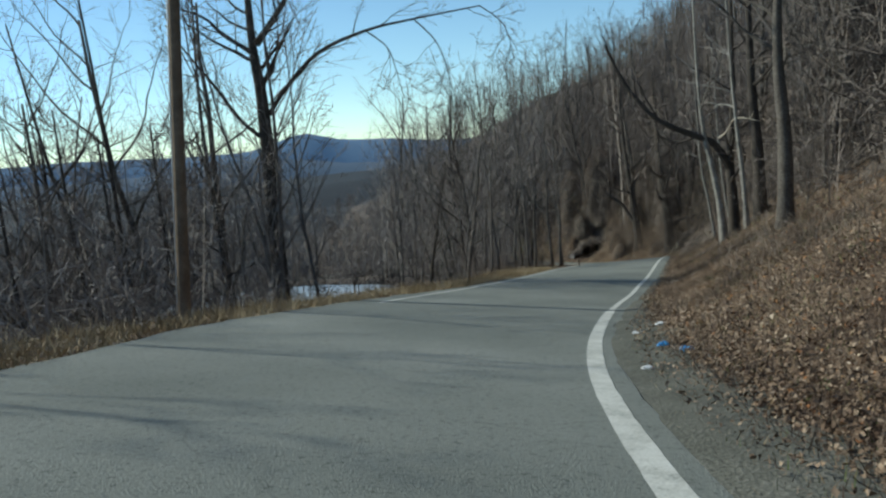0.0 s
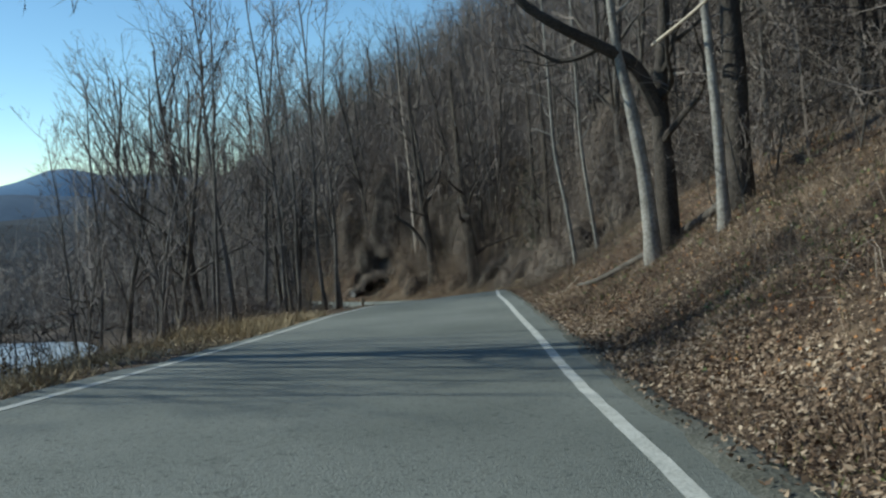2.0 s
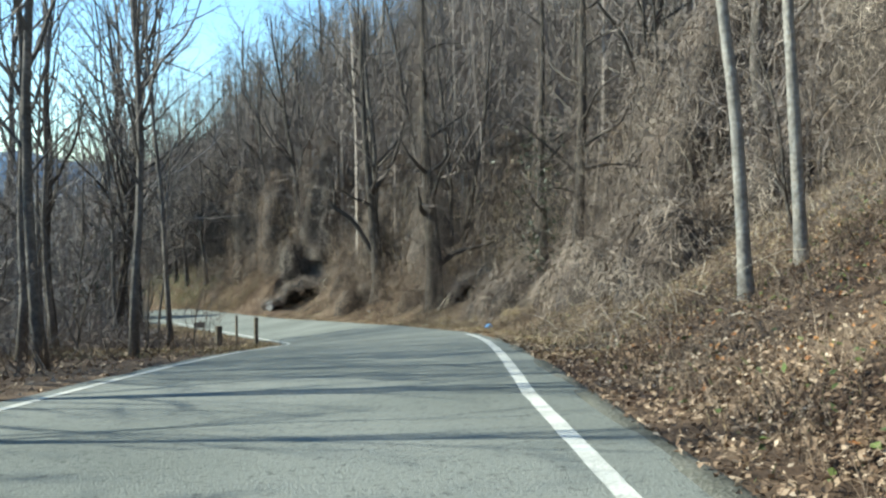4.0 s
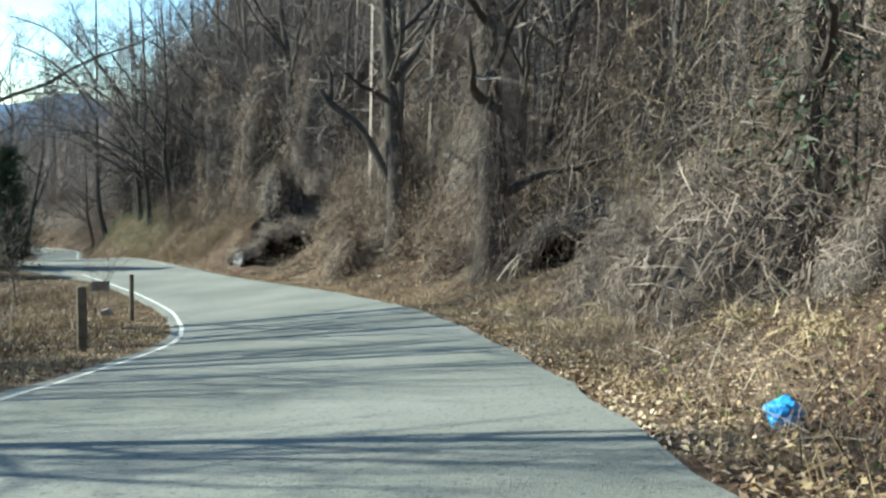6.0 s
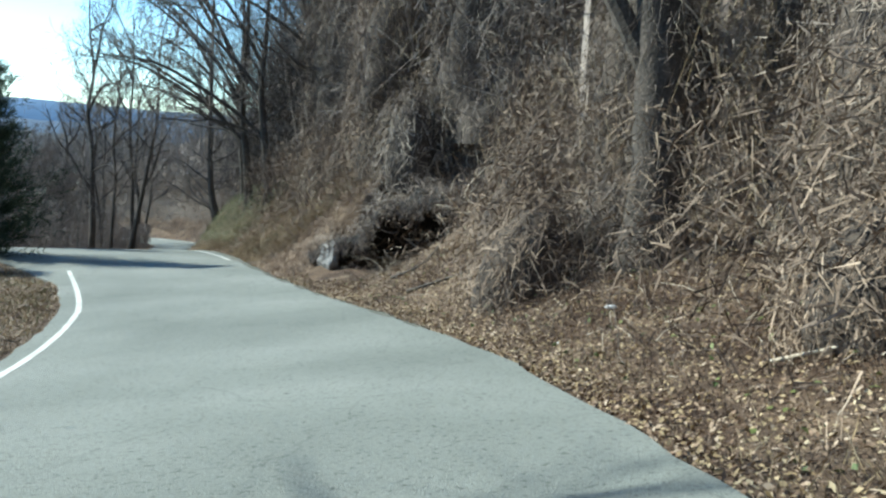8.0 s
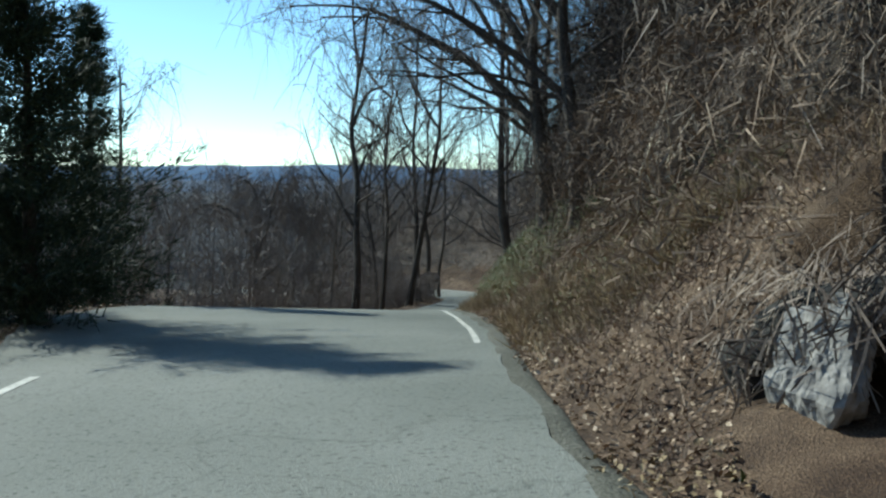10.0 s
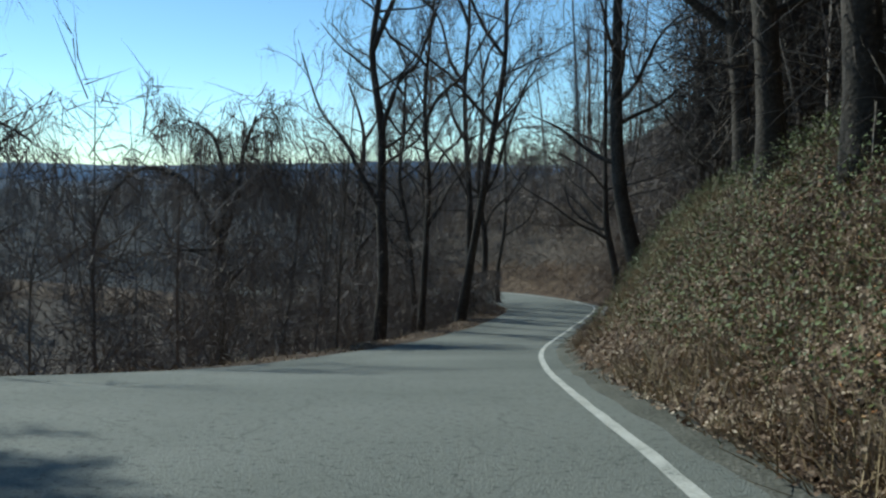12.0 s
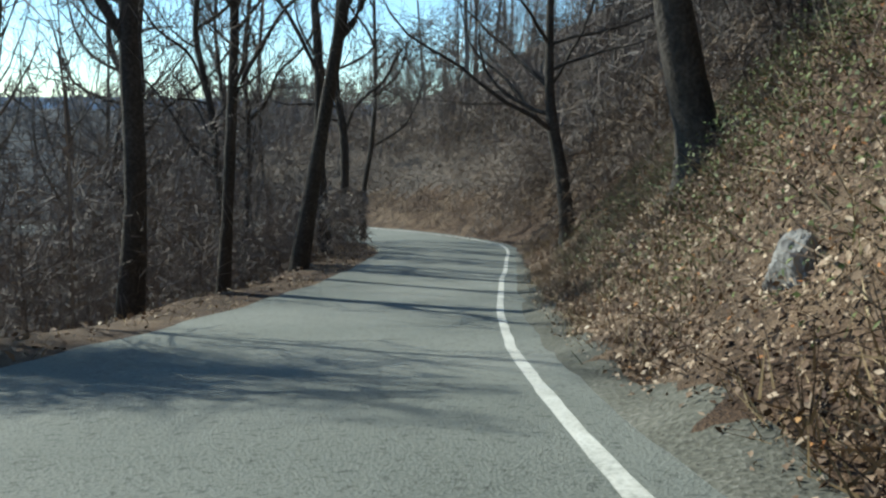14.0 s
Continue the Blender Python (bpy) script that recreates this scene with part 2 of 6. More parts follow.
# ---------------------------------------------------------------- mesh building
class Geo:
    """Gathers vertices and faces for one mesh."""

    def __init__(self):
        self.v, self.f = [], []

    def tube(self, pts, radii, sides=6, cap=True):
        base, up = len(self.v), Vector((0.0, 0.0, 1.0))
        n = len(pts)
        for i in range(n):
            p = pts[i]
            d = (pts[min(i + 1, n - 1)] - pts[max(i - 1, 0)])
            a = d.cross(up if abs(d.z) < 0.9 * d.length else Vector((1.0, 0.0, 0.0)))
            a.normalize()
            b = d.cross(a)
            b.normalize()
            r = radii[i]
            for k in range(sides):
                t = 2 * math.pi * k / sides
                self.v.append(p + a * (r * math.cos(t)) + b * (r * math.sin(t)))
        for i in range(n - 1):
            for k in range(sides):
                k2 = (k + 1) % sides
                q = base + i * sides
                self.f.append((q + k, q + k2, q + sides + k2, q + sides + k))
        if cap and sides > 2:
            self.f.append(tuple(base + (n - 1) * sides + k for k in range(sides)))
            self.f.append(tuple(base + k for k in reversed(range(sides))))

    def blade(self, p, q, w, side):
        """A thin tapering blade from p to q."""
        b = len(self.v)
        m = p.lerp(q, 0.5) + side * w * 0.3
        self.v += [p - side * w, p + side * w, m + side * w * 0.7, q, m - side * w * 0.7]
        self.f += [(b, b + 1, b + 2, b + 4), (b + 4, b + 2, b + 3)]

    def leaf(self, p, a, b, fold):
        """A leaf of two bent halves, with axes a (length) and b (width) and the fold's lift."""
        i = len(self.v)
        self.v += [p - a, p + b + fold, p + a * 1.1, p - b + fold]
        self.f += [(i, i + 1, i + 2), (i, i + 2, i + 3)]

    def strip(self, pts, radii, side):
        """A flat thin twig along pts."""
        b = len(self.v)
        for p, r in zip(pts, radii):
            self.v += [p - side * r, p + side * r]
        for i in range(len(pts) - 1):
            q = b + 2 * i
            self.f.append((q, q + 1, q + 3, q + 2))

    def spike(self, p, q, r, side):
        """A twig's tip: one thin triangle."""
        b = len(self.v)
        self.v += [p - side * r, p + side * r, q]
        self.f.append((b, b + 1, b + 2))

    def box(self, lo, hi):
        i = len(self.v)
        self.v += [Vector((x, y, z)) for z in (lo[2], hi[2]) for y in (lo[1], hi[1]) for x in (lo[0], hi[0])]
        self.f += [tuple(i + k for k in q) for q in ((0, 2, 3, 1), (4, 5, 7, 6), (0, 1, 5, 4), (2, 6, 7, 3), (0, 4, 6, 2), (1, 3, 7, 5))]

    def mesh(self, name, material, smooth=True):
        me = bpy.data.meshes.new(name)
        me.from_pydata([tuple(v) for v in self.v], [], self.f)
        me.materials.append(material)
        me.polygons.foreach_set("use_smooth", [smooth] * len(me.polygons))
        me.update()
        return me

    def part(self, name, material, parent=None, label="", smooth=True):
        ob = new(name, self.mesh(name, material, smooth))
        if parent is not None:
            ob.parent = parent
        if label:
            tagged(ob, label)
        return ob


def empty(name, m):
    ob = new(name)
    ob.matrix_world = m
    return ob


# ---------------------------------------------------------------- the road's line
# x, y, height of the surface under the lane, cross fall in degrees (positive: falls to the left)
ROAD = [
    (5.2, -33.0, 7.15, -3.5), (2.89, -24.3, 6.02, -3.9), (1.21, -15.45, 4.88, -4.2), (0.43, -6.49, 3.63, -4.3), (0.72, 2.5, 2.3, -4.0),
    (2.04, 11.4, 1.04, -3.6), (4.11, 20.16, -0.15, -2.2), (6.46, 28.84, -1.17, -0.2), (8.81, 37.53, -2.12, 1.9), (11.06, 46.24, -3.22, 3.6),
    (13.06, 55.02, -4.66, 4.5), (14.56, 63.89, -6.19, 5.6), (15.14, 72.87, -7.66, 6.1), (14.22, 81.8, -8.98, 5.3), (11.84, 90.48, -9.94, 4.6),
    (8.32, 98.75, -10.68, 1.9), (4.48, 106.89, -11.59, -0.1), (1.65, 115.43, -13.06, 3.1), (-0.6, 124.15, -14.43, 2.1), (-2.65, 132.91, -15.43, 0.3),
    (-5.43, 141.46, -16.32, 0.3), (-10.37, 148.96, -17.29, 2.3), (-17.61, 154.33, -18.1, 2.5), (-26.13, 157.29, -18.9, 2.0), (-40.0, 159.0, -20.0, 0.8)]
_k = np.array(ROAD)
_ks = np.concatenate([[0], np.cumsum(np.hypot(np.diff(_k[:, 0]), np.diff(_k[:, 1])))])
RS = np.arange(0.0, _ks[-1], 0.5)


def spline(values):
    slope = np.gradient(values, _ks)
    i = np.clip(np.searchsorted(_ks, RS, side="right") - 1, 0, len(_ks) - 2)
    h = _ks[i + 1] - _ks[i]
    u = (RS - _ks[i]) / h
    return ((2 * u**3 - 3 * u**2 + 1) * values[i] + (u**3 - 2 * u**2 + u) * h * slope[i]
            + (-2 * u**3 + 3 * u**2) * values[i + 1] + (u**3 - u**2) * h * slope[i + 1])


RX, RY, RZ, RB = (spline(_k[:, i]) for i in range(4))
_tx, _ty = np.gradient(RX), np.gradient(RY)
_tn = np.hypot(_tx, _ty)
RTX, RTY = _tx / _tn, _ty / _tn


def table(text):
    a = np.array([[float(v) for v in pair.split(":")] for pair in text.split()])
    return lambda s: np.interp(s, a[:, 0], a[:, 1])


edge_r = table("0:1.05 40:1.1 46:1.3 52:1.45 60:1.5 75:1.3 82:1.3 90:1.4 98:1.5 102:1.57 106:1.65 110:1.82 114:1.83 118:1.82 122:1.4 126:0.95 130:0.78 134:0.9 138:1.25 141:1.4 144:1.4 147:1.25 150:1.1 153:1.0 156:0.92 159:0.86 162:0.92 165:1.02 168:1.1 171:1.36 174:1.6 177:2.0 180:2.4 220:2.4")
edge_l = table("0:-4.7 36:-4.8 40:-5.1 45:-4.9 52:-4.5 60:-4.1 70:-4.1 78:-3.8 86:-3.65 90:-3.85 94:-4.15 98:-4.35 106:-4.1 118:-4.0 126:-3.95 131:-4.1 136:-5.2 140:-6.1 146:-5.6 150:-4.6 153:-3.8 156:-3.3 159:-2.95 162:-2.65 166:-2.25 170:-2.1 175:-1.95 185:-2.1 220:-3")
line_r = table("0:0.8 36:0.82 40:0.87 45:0.98 52:1.12 60:1.08 66:0.98 75:0.85 82:1.05 88:1.19 93:1.2 119:1.2 126:0.7 131:0.6 135:0.78 138:1.0 141:1.11 144:1.1 147:0.96 150:0.81 153:0.7 156:0.62 159:0.56 162:0.62 165:0.72 168:0.81 171:1.07 174:1.33 177:1.7 180:2.1 220:2.1")
line_l = table("40:-4.2 52:-4.0 60:-3.82 70:-3.8 75:-3.6 82:-3.45 86:-3.35 90:-3.56 94:-3.85 98:-4.04 102:-3.93 106:-3.81 114:-3.8 118:-3.68 126:-3.6 134:-3.8")


def at(s, l, lift=0.0):
    """The place on the road's surface at a run s and an offset l to the right."""
    x, y, z, b = (np.interp(s, RS, a) for a in (RX, RY, RZ, RB))
    tx, ty = np.interp(s, RS, RTX), np.interp(s, RS, RTY)
    return Vector((x + l * ty, y - l * tx, z + l * math.tan(radians(b)) + lift))


def run_of(x, y):
    """Run, offset and surface height of the nearest part of the road, for arrays of x and y."""
    x, y = np.asarray(x, float).ravel(), np.asarray(y, float).ravel()
    s, l = np.empty(len(x)), np.empty(len(x))
    for a in range(0, len(x), 20000):
        px, py = x[a:a + 20000], y[a:a + 20000]
        i = np.argmin((px[:, None] - RX[None]) ** 2 + (py[:, None] - RY[None]) ** 2, 1)
        s[a:a + 20000] = RS[i] + (px - RX[i]) * RTX[i] + (py - RY[i]) * RTY[i]
        l[a:a + 20000] = (px - RX[i]) * RTY[i] - (py - RY[i]) * RTX[i]
    return s, l


shoulder_r = table("0:1.2 50:1.0 60:0.8 75:0.9 84:1.2 92:1.3 100:1.2 108:0.9 120:0.9 132:0.7 145:0.7 152:0.45 175:0.5 220:0.8")
face_r = table("0:0.5 45:0.5 60:0.62 80:0.6 92:0.55 104:0.4 112:0.38 120:0.42 127:0.7 134:0.95 142:1.0 150:1.2 160:1.5 170:1.1 190:0.95 220:0.6")
width_r = table("0:5 60:6 90:5 120:4.6 135:3.4 145:2.4 153:2.1 165:2.0 176:3.0 190:4 220:3")
hill_r = table("0:0.55 60:0.6 100:0.62 150:0.62 172:0.6 186:0.6 195:0.5 203:0.3 212:0.14 220:0.1")
verge_l = table("0:3.0 60:2.0 72:2.6 80:5.0 95:5.0 104:5.5 116:5.5 125:4.0 134:3.0 140:1.5 155:1.0 165:1.2 220:1.5")
drop_l = table("0:0.55 60:0.6 80:0.5 95:0.3 110:0.08 126:0.08 136:0.45 145:0.6 220:0.6")


def relief(x, y, k, seed):
    return noise.noise(Vector((x * k + seed, y * k - seed, seed * 0.37)))


POND_AT = (-13.4, 56.6, -5.9)
# hollows under ledges in the bank: x, y, half width, half depth, floor height, turn in degrees
HOLLOWS = [(14.2, 95.2, 2.1, 2.7, -9.9, -14.0), (21.2, 76.9, 1.6, 2.1, -7.45, -16.0)]


def carve(x, y, z):
    for cx, cy, rx, ry, floor_z, turn in HOLLOWS:
        c, q = math.cos(radians(turn)), math.sin(radians(turn))
        u, v = (x - cx) * c + (y - cy) * q, -(x - cx) * q + (y - cy) * c
        k = np.clip((1.25 - np.hypot(u / rx, v / ry)) / 0.25, 0, 1)
        z = z + (np.minimum(z, floor_z) - z) * k
    return z


def ground_heights(x, y, rough=True):
    x, y = np.asarray(x, float).ravel(), np.asarray(y, float).ravel()
    s, l = run_of(x, y)
    sc = np.clip(s, 0, RS[-1])
    b = np.tan(np.radians(np.interp(sc, RS, RB)))
    er, el = edge_r(sc), edge_l(sc)
    road = np.interp(sc, RS, RZ) + np.clip(l, el, er) * b
    u = l - er
    v = np.maximum(u - shoulder_r(sc), 0)
    w1 = width_r(sc)
    rise = face_r(sc) * np.minimum(v, w1) + hill_r(sc) * np.clip(v - w1, 0, 55) + 0.15 * np.clip(v - w1 - 55, 0, 200) * np.clip(hill_r(sc) / 0.6, 0, 1)
    w = el - l
    d = np.maximum(w - verge_l(sc), 0)
    fall = -0.04 * np.clip(w, 0, 6) - drop_l(sc) * np.minimum(d, 45) - 0.18 * np.clip(d - 45, 0, 150)
    shelf = np.clip(1.35 - np.hypot((x - POND_AT[0]) / 13, (y - POND_AT[1]) / 11), 0, 0.35) / 0.35
    z = road - 0.06 + np.where(u > 0, 0.045 + rise, 0) + np.where(w > 0, 0.045 + fall, 0)
    z = z + (np.maximum(z, POND_AT[2] - 0.4) - z) * shelf * shelf * (3 - 2 * shelf)
    far = np.clip((np.hypot(x - 5, y - 60) - 190) / 150, 0, 1)
    z = z * (1 - far) + far * (-62.0)
    if rough:
        off = np.clip(np.maximum(u, w) * 0.5, 0, 1)
        n = np.array([0.5 * relief(a, c, 0.23, 3.1) + 0.22 * relief(a, c, 0.9, 7.7) + 0.08 * relief(a, c, 2.3, 1.3) if f > 0 else 0.0 for a, c, f in zip(x, y, off)])
        z = z + n * off * np.where(u > 0, np.clip(0.25 + 0.15 * v, 0, 1.4), np.clip(0.2 + 0.12 * d, 0, 1.2))
        z = carve(x, y, z)
        z = z + far * np.array([26 * relief(a, c, 0.0016, 5.5) if f > 0 else 0.0 for a, c, f in zip(x, y, far)])
    return z


def gz(x, y):
    return float(ground_heights([x], [y])[0])


def ground_at(s, l):
    p = at(s, l)
    p.z = gz(p.x, p.y)
    return p


# ---------------------------------------------------------------- ground
def stretch(lo, hi, step, reach):
    mid = list(np.arange(lo, hi + step / 2, step))
    out, d = [], step
    a, b = lo, hi
    left, right = [], []
    while a > -reach:
        d *= 1.22
        a -= d
        b += d
        left.append(a)
        right.append(b)
    return np.array(left[::-1] + mid + right)


gx, gy = stretch(-34, 40, 0.7, 4300), stretch(-40, 175, 0.7, 4300)
GX, GY = np.meshgrid(gx, gy)
GZ = ground_heights(GX, GY)
me = bpy.data.meshes.new("ground")
nx, ny = len(gx), len(gy)
idx = np.arange(nx * ny).reshape(ny, nx)
quads = np.stack([idx[:-1, :-1], idx[:-1, 1:], idx[1:, 1:], idx[1:, :-1]], -1).reshape(-1, 4)
me.from_pydata(np.stack([GX.ravel(), GY.ravel(), GZ], -1).tolist(), [], quads.tolist())
me.materials.append(SOIL)
me.materials.append(HAZE_WOOD)
_mid = np.stack([GX.ravel(), GY.ravel()], -1)[quads[:, 0]]
me.materials.append(FLOOR)
_s, _l = run_of(_mid[:, 0], _mid[:, 1])
_wood = (_l > edge_r(_s) + np.where(_s < 76, 5.8, np.where(_s > 172, 2.0, 4.4))) | (_l < edge_l(_s) - verge_l(_s) - 2.0)
_past = (_mid[:, 0] < -30) & (_mid[:, 1] > 158)
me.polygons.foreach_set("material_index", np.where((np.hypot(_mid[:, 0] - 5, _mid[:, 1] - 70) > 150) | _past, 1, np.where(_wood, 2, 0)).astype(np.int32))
me.polygons.foreach_set("use_smooth", [True] * len(me.polygons))
ground = tagged(new("ground", me), "brown leaf-strewn hillside falling away from the road", "ground", kind="structure")


def surface(name, material, s0, s1, left, right, lift, cols, skirt, ds=0.5):
    g = Geo()
    ss = np.arange(s0, s1 + ds / 2, ds)
    for s in ss:
        a, b = float(left(s)), float(right(s))
        for c in range(cols + 1):
            g.v.append(at(s, a + (b - a) * c / cols, lift))
        if skirt:
            g.v += [at(s, a - 0.03, lift - skirt), at(s, b + 0.03, lift - skirt), at(s, a, lift), at(s, b, lift)]
    n = cols + 1 + (4 if skirt else 0)
    for i in range(len(ss) - 1):
        q = i * n
        for c in range(cols):
            g.f.append((q + c, q + c + 1, q + n + c + 1, q + n + c))
        if skirt:
            g.f.append((q + cols + 1, q + cols + 3, q + n + cols + 3, q + n + cols + 1))
            g.f.append((q + cols + 4, q + cols + 2, q + n + cols + 2, q + n + cols + 4))
    return g.part(name, material)


# the ground's height by the mesh itself, for quick seating
def seat(x, y):
    i = np.clip(np.searchsorted(gx, x) - 1, 0, nx - 2)
    j = np.clip(np.searchsorted(gy, y) - 1, 0, ny - 2)
    z = GZ.reshape(ny, nx)
    u, v = (x - gx[i]) / (gx[i + 1] - gx[i]), (y - gy[j]) / (gy[j + 1] - gy[j])
    return z[j, i] * (1 - u) * (1 - v) + z[j, i + 1] * u * (1 - v) + z[j + 1, i] * (1 - u) * v + z[j + 1, i + 1] * u * v


def shoulder(s0, s1, width, label):
    """A thin gravel bed beside the pavement, lying on the ground."""
    g = Geo()
    ss = np.arange(s0, s1 + 0.2, 0.4)
    for s in ss:
        w = float(width(s)) * (1 + 0.35 * noise.noise(Vector((s * 0.6, 3, 3))))
        for c in range(6):
            q = at(s, float(edge_r(s)) - 0.1 + (w + 0.1) * c / 5)
            g.v.append(Vector((q.x, q.y, float(seat(np.array([q.x]), np.array([q.y]))[0]) + (0.05, 0.045, 0.045, 0.04, 0.025, -0.06)[c] if c else q.z - 0.02)))
    for i in range(len(ss) - 1):
        for c in range(5):
            g.f.append((i * 6 + c, i * 6 + c + 1, i * 6 + c + 7, i * 6 + c + 6))
    return tagged(g.part("shoulder", GRAVEL), label, "shoulder", kind="structure")


shoulder(20, 84, table("20:1.15 41:1.1 47:0.5 54:0.3 84:0.12"), "greenish grey gravel shoulder beside the pavement")
shoulder(120, 176, table("120:0.12 136:0.3 150:0.4 164:0.4 176:0.15"), "greenish grey gravel shoulder below the cut bank")


def wavy(f, k, seed):
    return lambda s: f(s) + k * noise.noise(Vector((s * 0.9, seed, 0))) + k * 0.6 * noise.noise(Vector((s * 3.1, seed, 4)))


tagged(surface("road", ASPHALT, 0.0, RS[-1] - 1, wavy(edge_l, 0.12, 2), wavy(edge_r, 0.09, 5), 0.0, 8, 0.12), "worn grey asphalt mountain road without centre line", "road", kind="structure")


def stripe(s0, s1, f, w, paint=PAINT):
    ob = surface("edge_line", paint, s0, s1, lambda s: f(s) - w / 2 + 0.012 * noise.noise(Vector((s * 2.1, 1, 9))), lambda s: f(s) + w / 2 + 0.012 * noise.noise(Vector((s * 2.1, 8, 9))), 0.005, 1, 0, 0.25)
    return tagged(ob, "worn white painted edge line on asphalt", "road marking", kind="structure")


stripe(2, 46, line_r, 0.19)
stripe(46, 89, line_r, 0.12)
stripe(136, 213, line_r, 0.085)
stripe(46.5, 134, line_l, 0.11)


# ---------------------------------------------------------------- distance
def ridge(name, material, label, radius, az0, az1, base, height, bumps, seed, depth=300):
    g = Geo()
    n = 150
    for i in range(n + 1):
        a = radians(az0 + (az1 - az0) * i / n)
        h = height(math.degrees(a)) + bumps * (relief(i * 0.13, 0, 1, seed) + 0.4 * relief(i * 0.5, 3, 1, seed) + 0.15 * relief(i * 1.7, 5, 1, seed))
        for r, z in ((radius, base), (radius + depth * 0.4, h * 0.7 + base * 0.3), (radius + depth, h)):
            g.v.append(Vector((5 - r * math.sin(a), 60 + r * math.cos(a), z)))
    for i in range(n):
        for k in range(2):
            q = i * 3 + k
            g.f.append((q, q + 3, q + 4, q + 1))
    return tagged(g.part(name, material), label, "hills", kind="structure")


peak = lambda a: 15 + 75 * math.exp(-((a - 10.5) / 2.2) ** 2) + 40 * math.exp(-((a - 6) / 3.0) ** 2) + 28 * math.exp(-((a - 24) / 7) ** 2)
ridge("backdrop_ridge", HAZE_RIDGE, "far mountain ridge coloured haze-blue on the horizon", 3900, -30, 110, -80, peak, 12, 2.2)
ridge("backdrop_hills", HAZE_HILLS, "distant wooded hills coloured haze-blue across the valley", 2300, -40, 120, -90, lambda a: -35 + 35 * math.exp(-((a - 14) / 5) ** 2), 12, 6.1)
ridge("backdrop_woods", HAZE_WOOD, "wooded lower hills in the valley", 1000, -40, 130, -90, lambda a: -45.0, 9, 9.4)


# ---------------------------------------------------------------- trees
def unit(rng):
    while True:
        v = Vector((rng.uniform(-1, 1), rng.uniform(-1, 1), rng.uniform(-1, 1)))
        if 0.05 < v.length < 1:
            return v.normalized()


def bough(rng, levels, p, d, r, length, level, lift=0.25, wiggle=0.22, kids=(5, 5, 4, 3), sides=(9, 6, 4, 3), angle=(0.75, 0.8, 0.9), first=0.35, thin=0.2, ratio=(0.5, 0.52, 0.55)):
    """A limb that bends on its way, thins out, and bears lesser limbs; levels[i] gathers the meshes of one order."""
    n = max(3, min(9, int(length / (0.9 if level == 0 else 0.45)) + 2))
    if level >= 2:
        n = 3 if level == 2 else 1
    pts, rad = [p.copy()], [r]
    d = d.normalized()
    for i in range(n):
        d = (d + unit(rng) * wiggle * (0.5 if level == 0 else 1.0) + Vector((0, 0, lift * (0.15 if level == 0 else 0.22)))).normalized()
        pts.append(pts[-1] + d * (length / n))
        rad.append(max(0.004, r * (1 - (1 - thin) * (i + 1) / n)))
    if level == 0:
        rad[0] *= 1.35
    if level >= 2:
        sd = d.cross(unit(rng))
        if level >= 3 or level == len(kids):
            levels[-1].spike(pts[0], pts[-1], max(0.009, rad[0]), sd.normalized())
            return pts
        levels[min(level, len(levels) - 1)].strip(pts, [max(0.007, q) for q in rad], sd.normalized())
    else:
        levels[min(level, len(levels) - 1)].tube(pts, rad, sides[min(level, 3)], cap=level == 0)
    if level >= len(kids):
        return pts
    for k in range(kids[level]):
        t = first + (1 - first) * (k + rng.random()) / kids[level] if level == 0 else 0.2 + 0.8 * (k + rng.random()) / kids[level]
        t = min(t, 0.985)
        i = min(int(t * n), n - 1)
        q = pts[i].lerp(pts[i + 1], t * n - i)
        dirn = (pts[i + 1] - pts[i]).normalized()
        side = unit(rng)
        side = (side - dirn * side.dot(dirn)).normalized()
        a = angle[min(level, 2)] * rng.uniform(0.65, 1.2)
        nd = dirn * math.cos(a) + side * math.sin(a)
        rr = rad[i] * rng.uniform(0.4, 0.62)
        ll = length * ratio[min(level, 2)] * (1.15 - 0.65 * t) * rng.uniform(0.7, 1.2)
        bough(rng, levels, q, nd, rr, ll, level + 1, lift, wiggle, kids, sides, angle, first, thin, ratio)
    return pts


def tree_meshes(seed, height, r, bark, lean=(0, 0), kids=(9, 6, 5, 3), first=0.3, lift=0.3, wiggle=0.22, ratio=(0.42, 0.5, 0.55), twig=TWIG):
    rng = random.Random(seed)
    lv = [Geo(), Geo(), Geo()]
    bough(rng, lv, Vector((0, 0, -0.25)), Vector((lean[0], lean[1], 1)), r, height, 0, lift, wiggle, kids, first=first, ratio=ratio)
    crown = lv[1]
    k = len(crown.v)
    n_limbs = len(crown.f)
    crown.v += lv[2].v
    crown.f += [tuple(i + k for i in f) for f in lv[2].f]
    me = crown.mesh("crown", bark, False)
    me.materials.append(twig)
    me.polygons.foreach_set("material_index", [0 if i < n_limbs else 1 for i in range(len(crown.f))])
    return [("trunk", lv[0].mesh("trunk", bark)), ("crown", me)]


def plant(meshes, p, turn, size, label, name="tree", category="tree", group="", tilt=(0, 0)):
    ob = empty(name, Matrix.Translation(p) @ pose(0, 0, 0, tilt[0], tilt[1], turn) @ Matrix.Scale(size, 4))
    for n, m in meshes:
        new(n, m).parent = ob
    return tagged(ob, label, category, group)


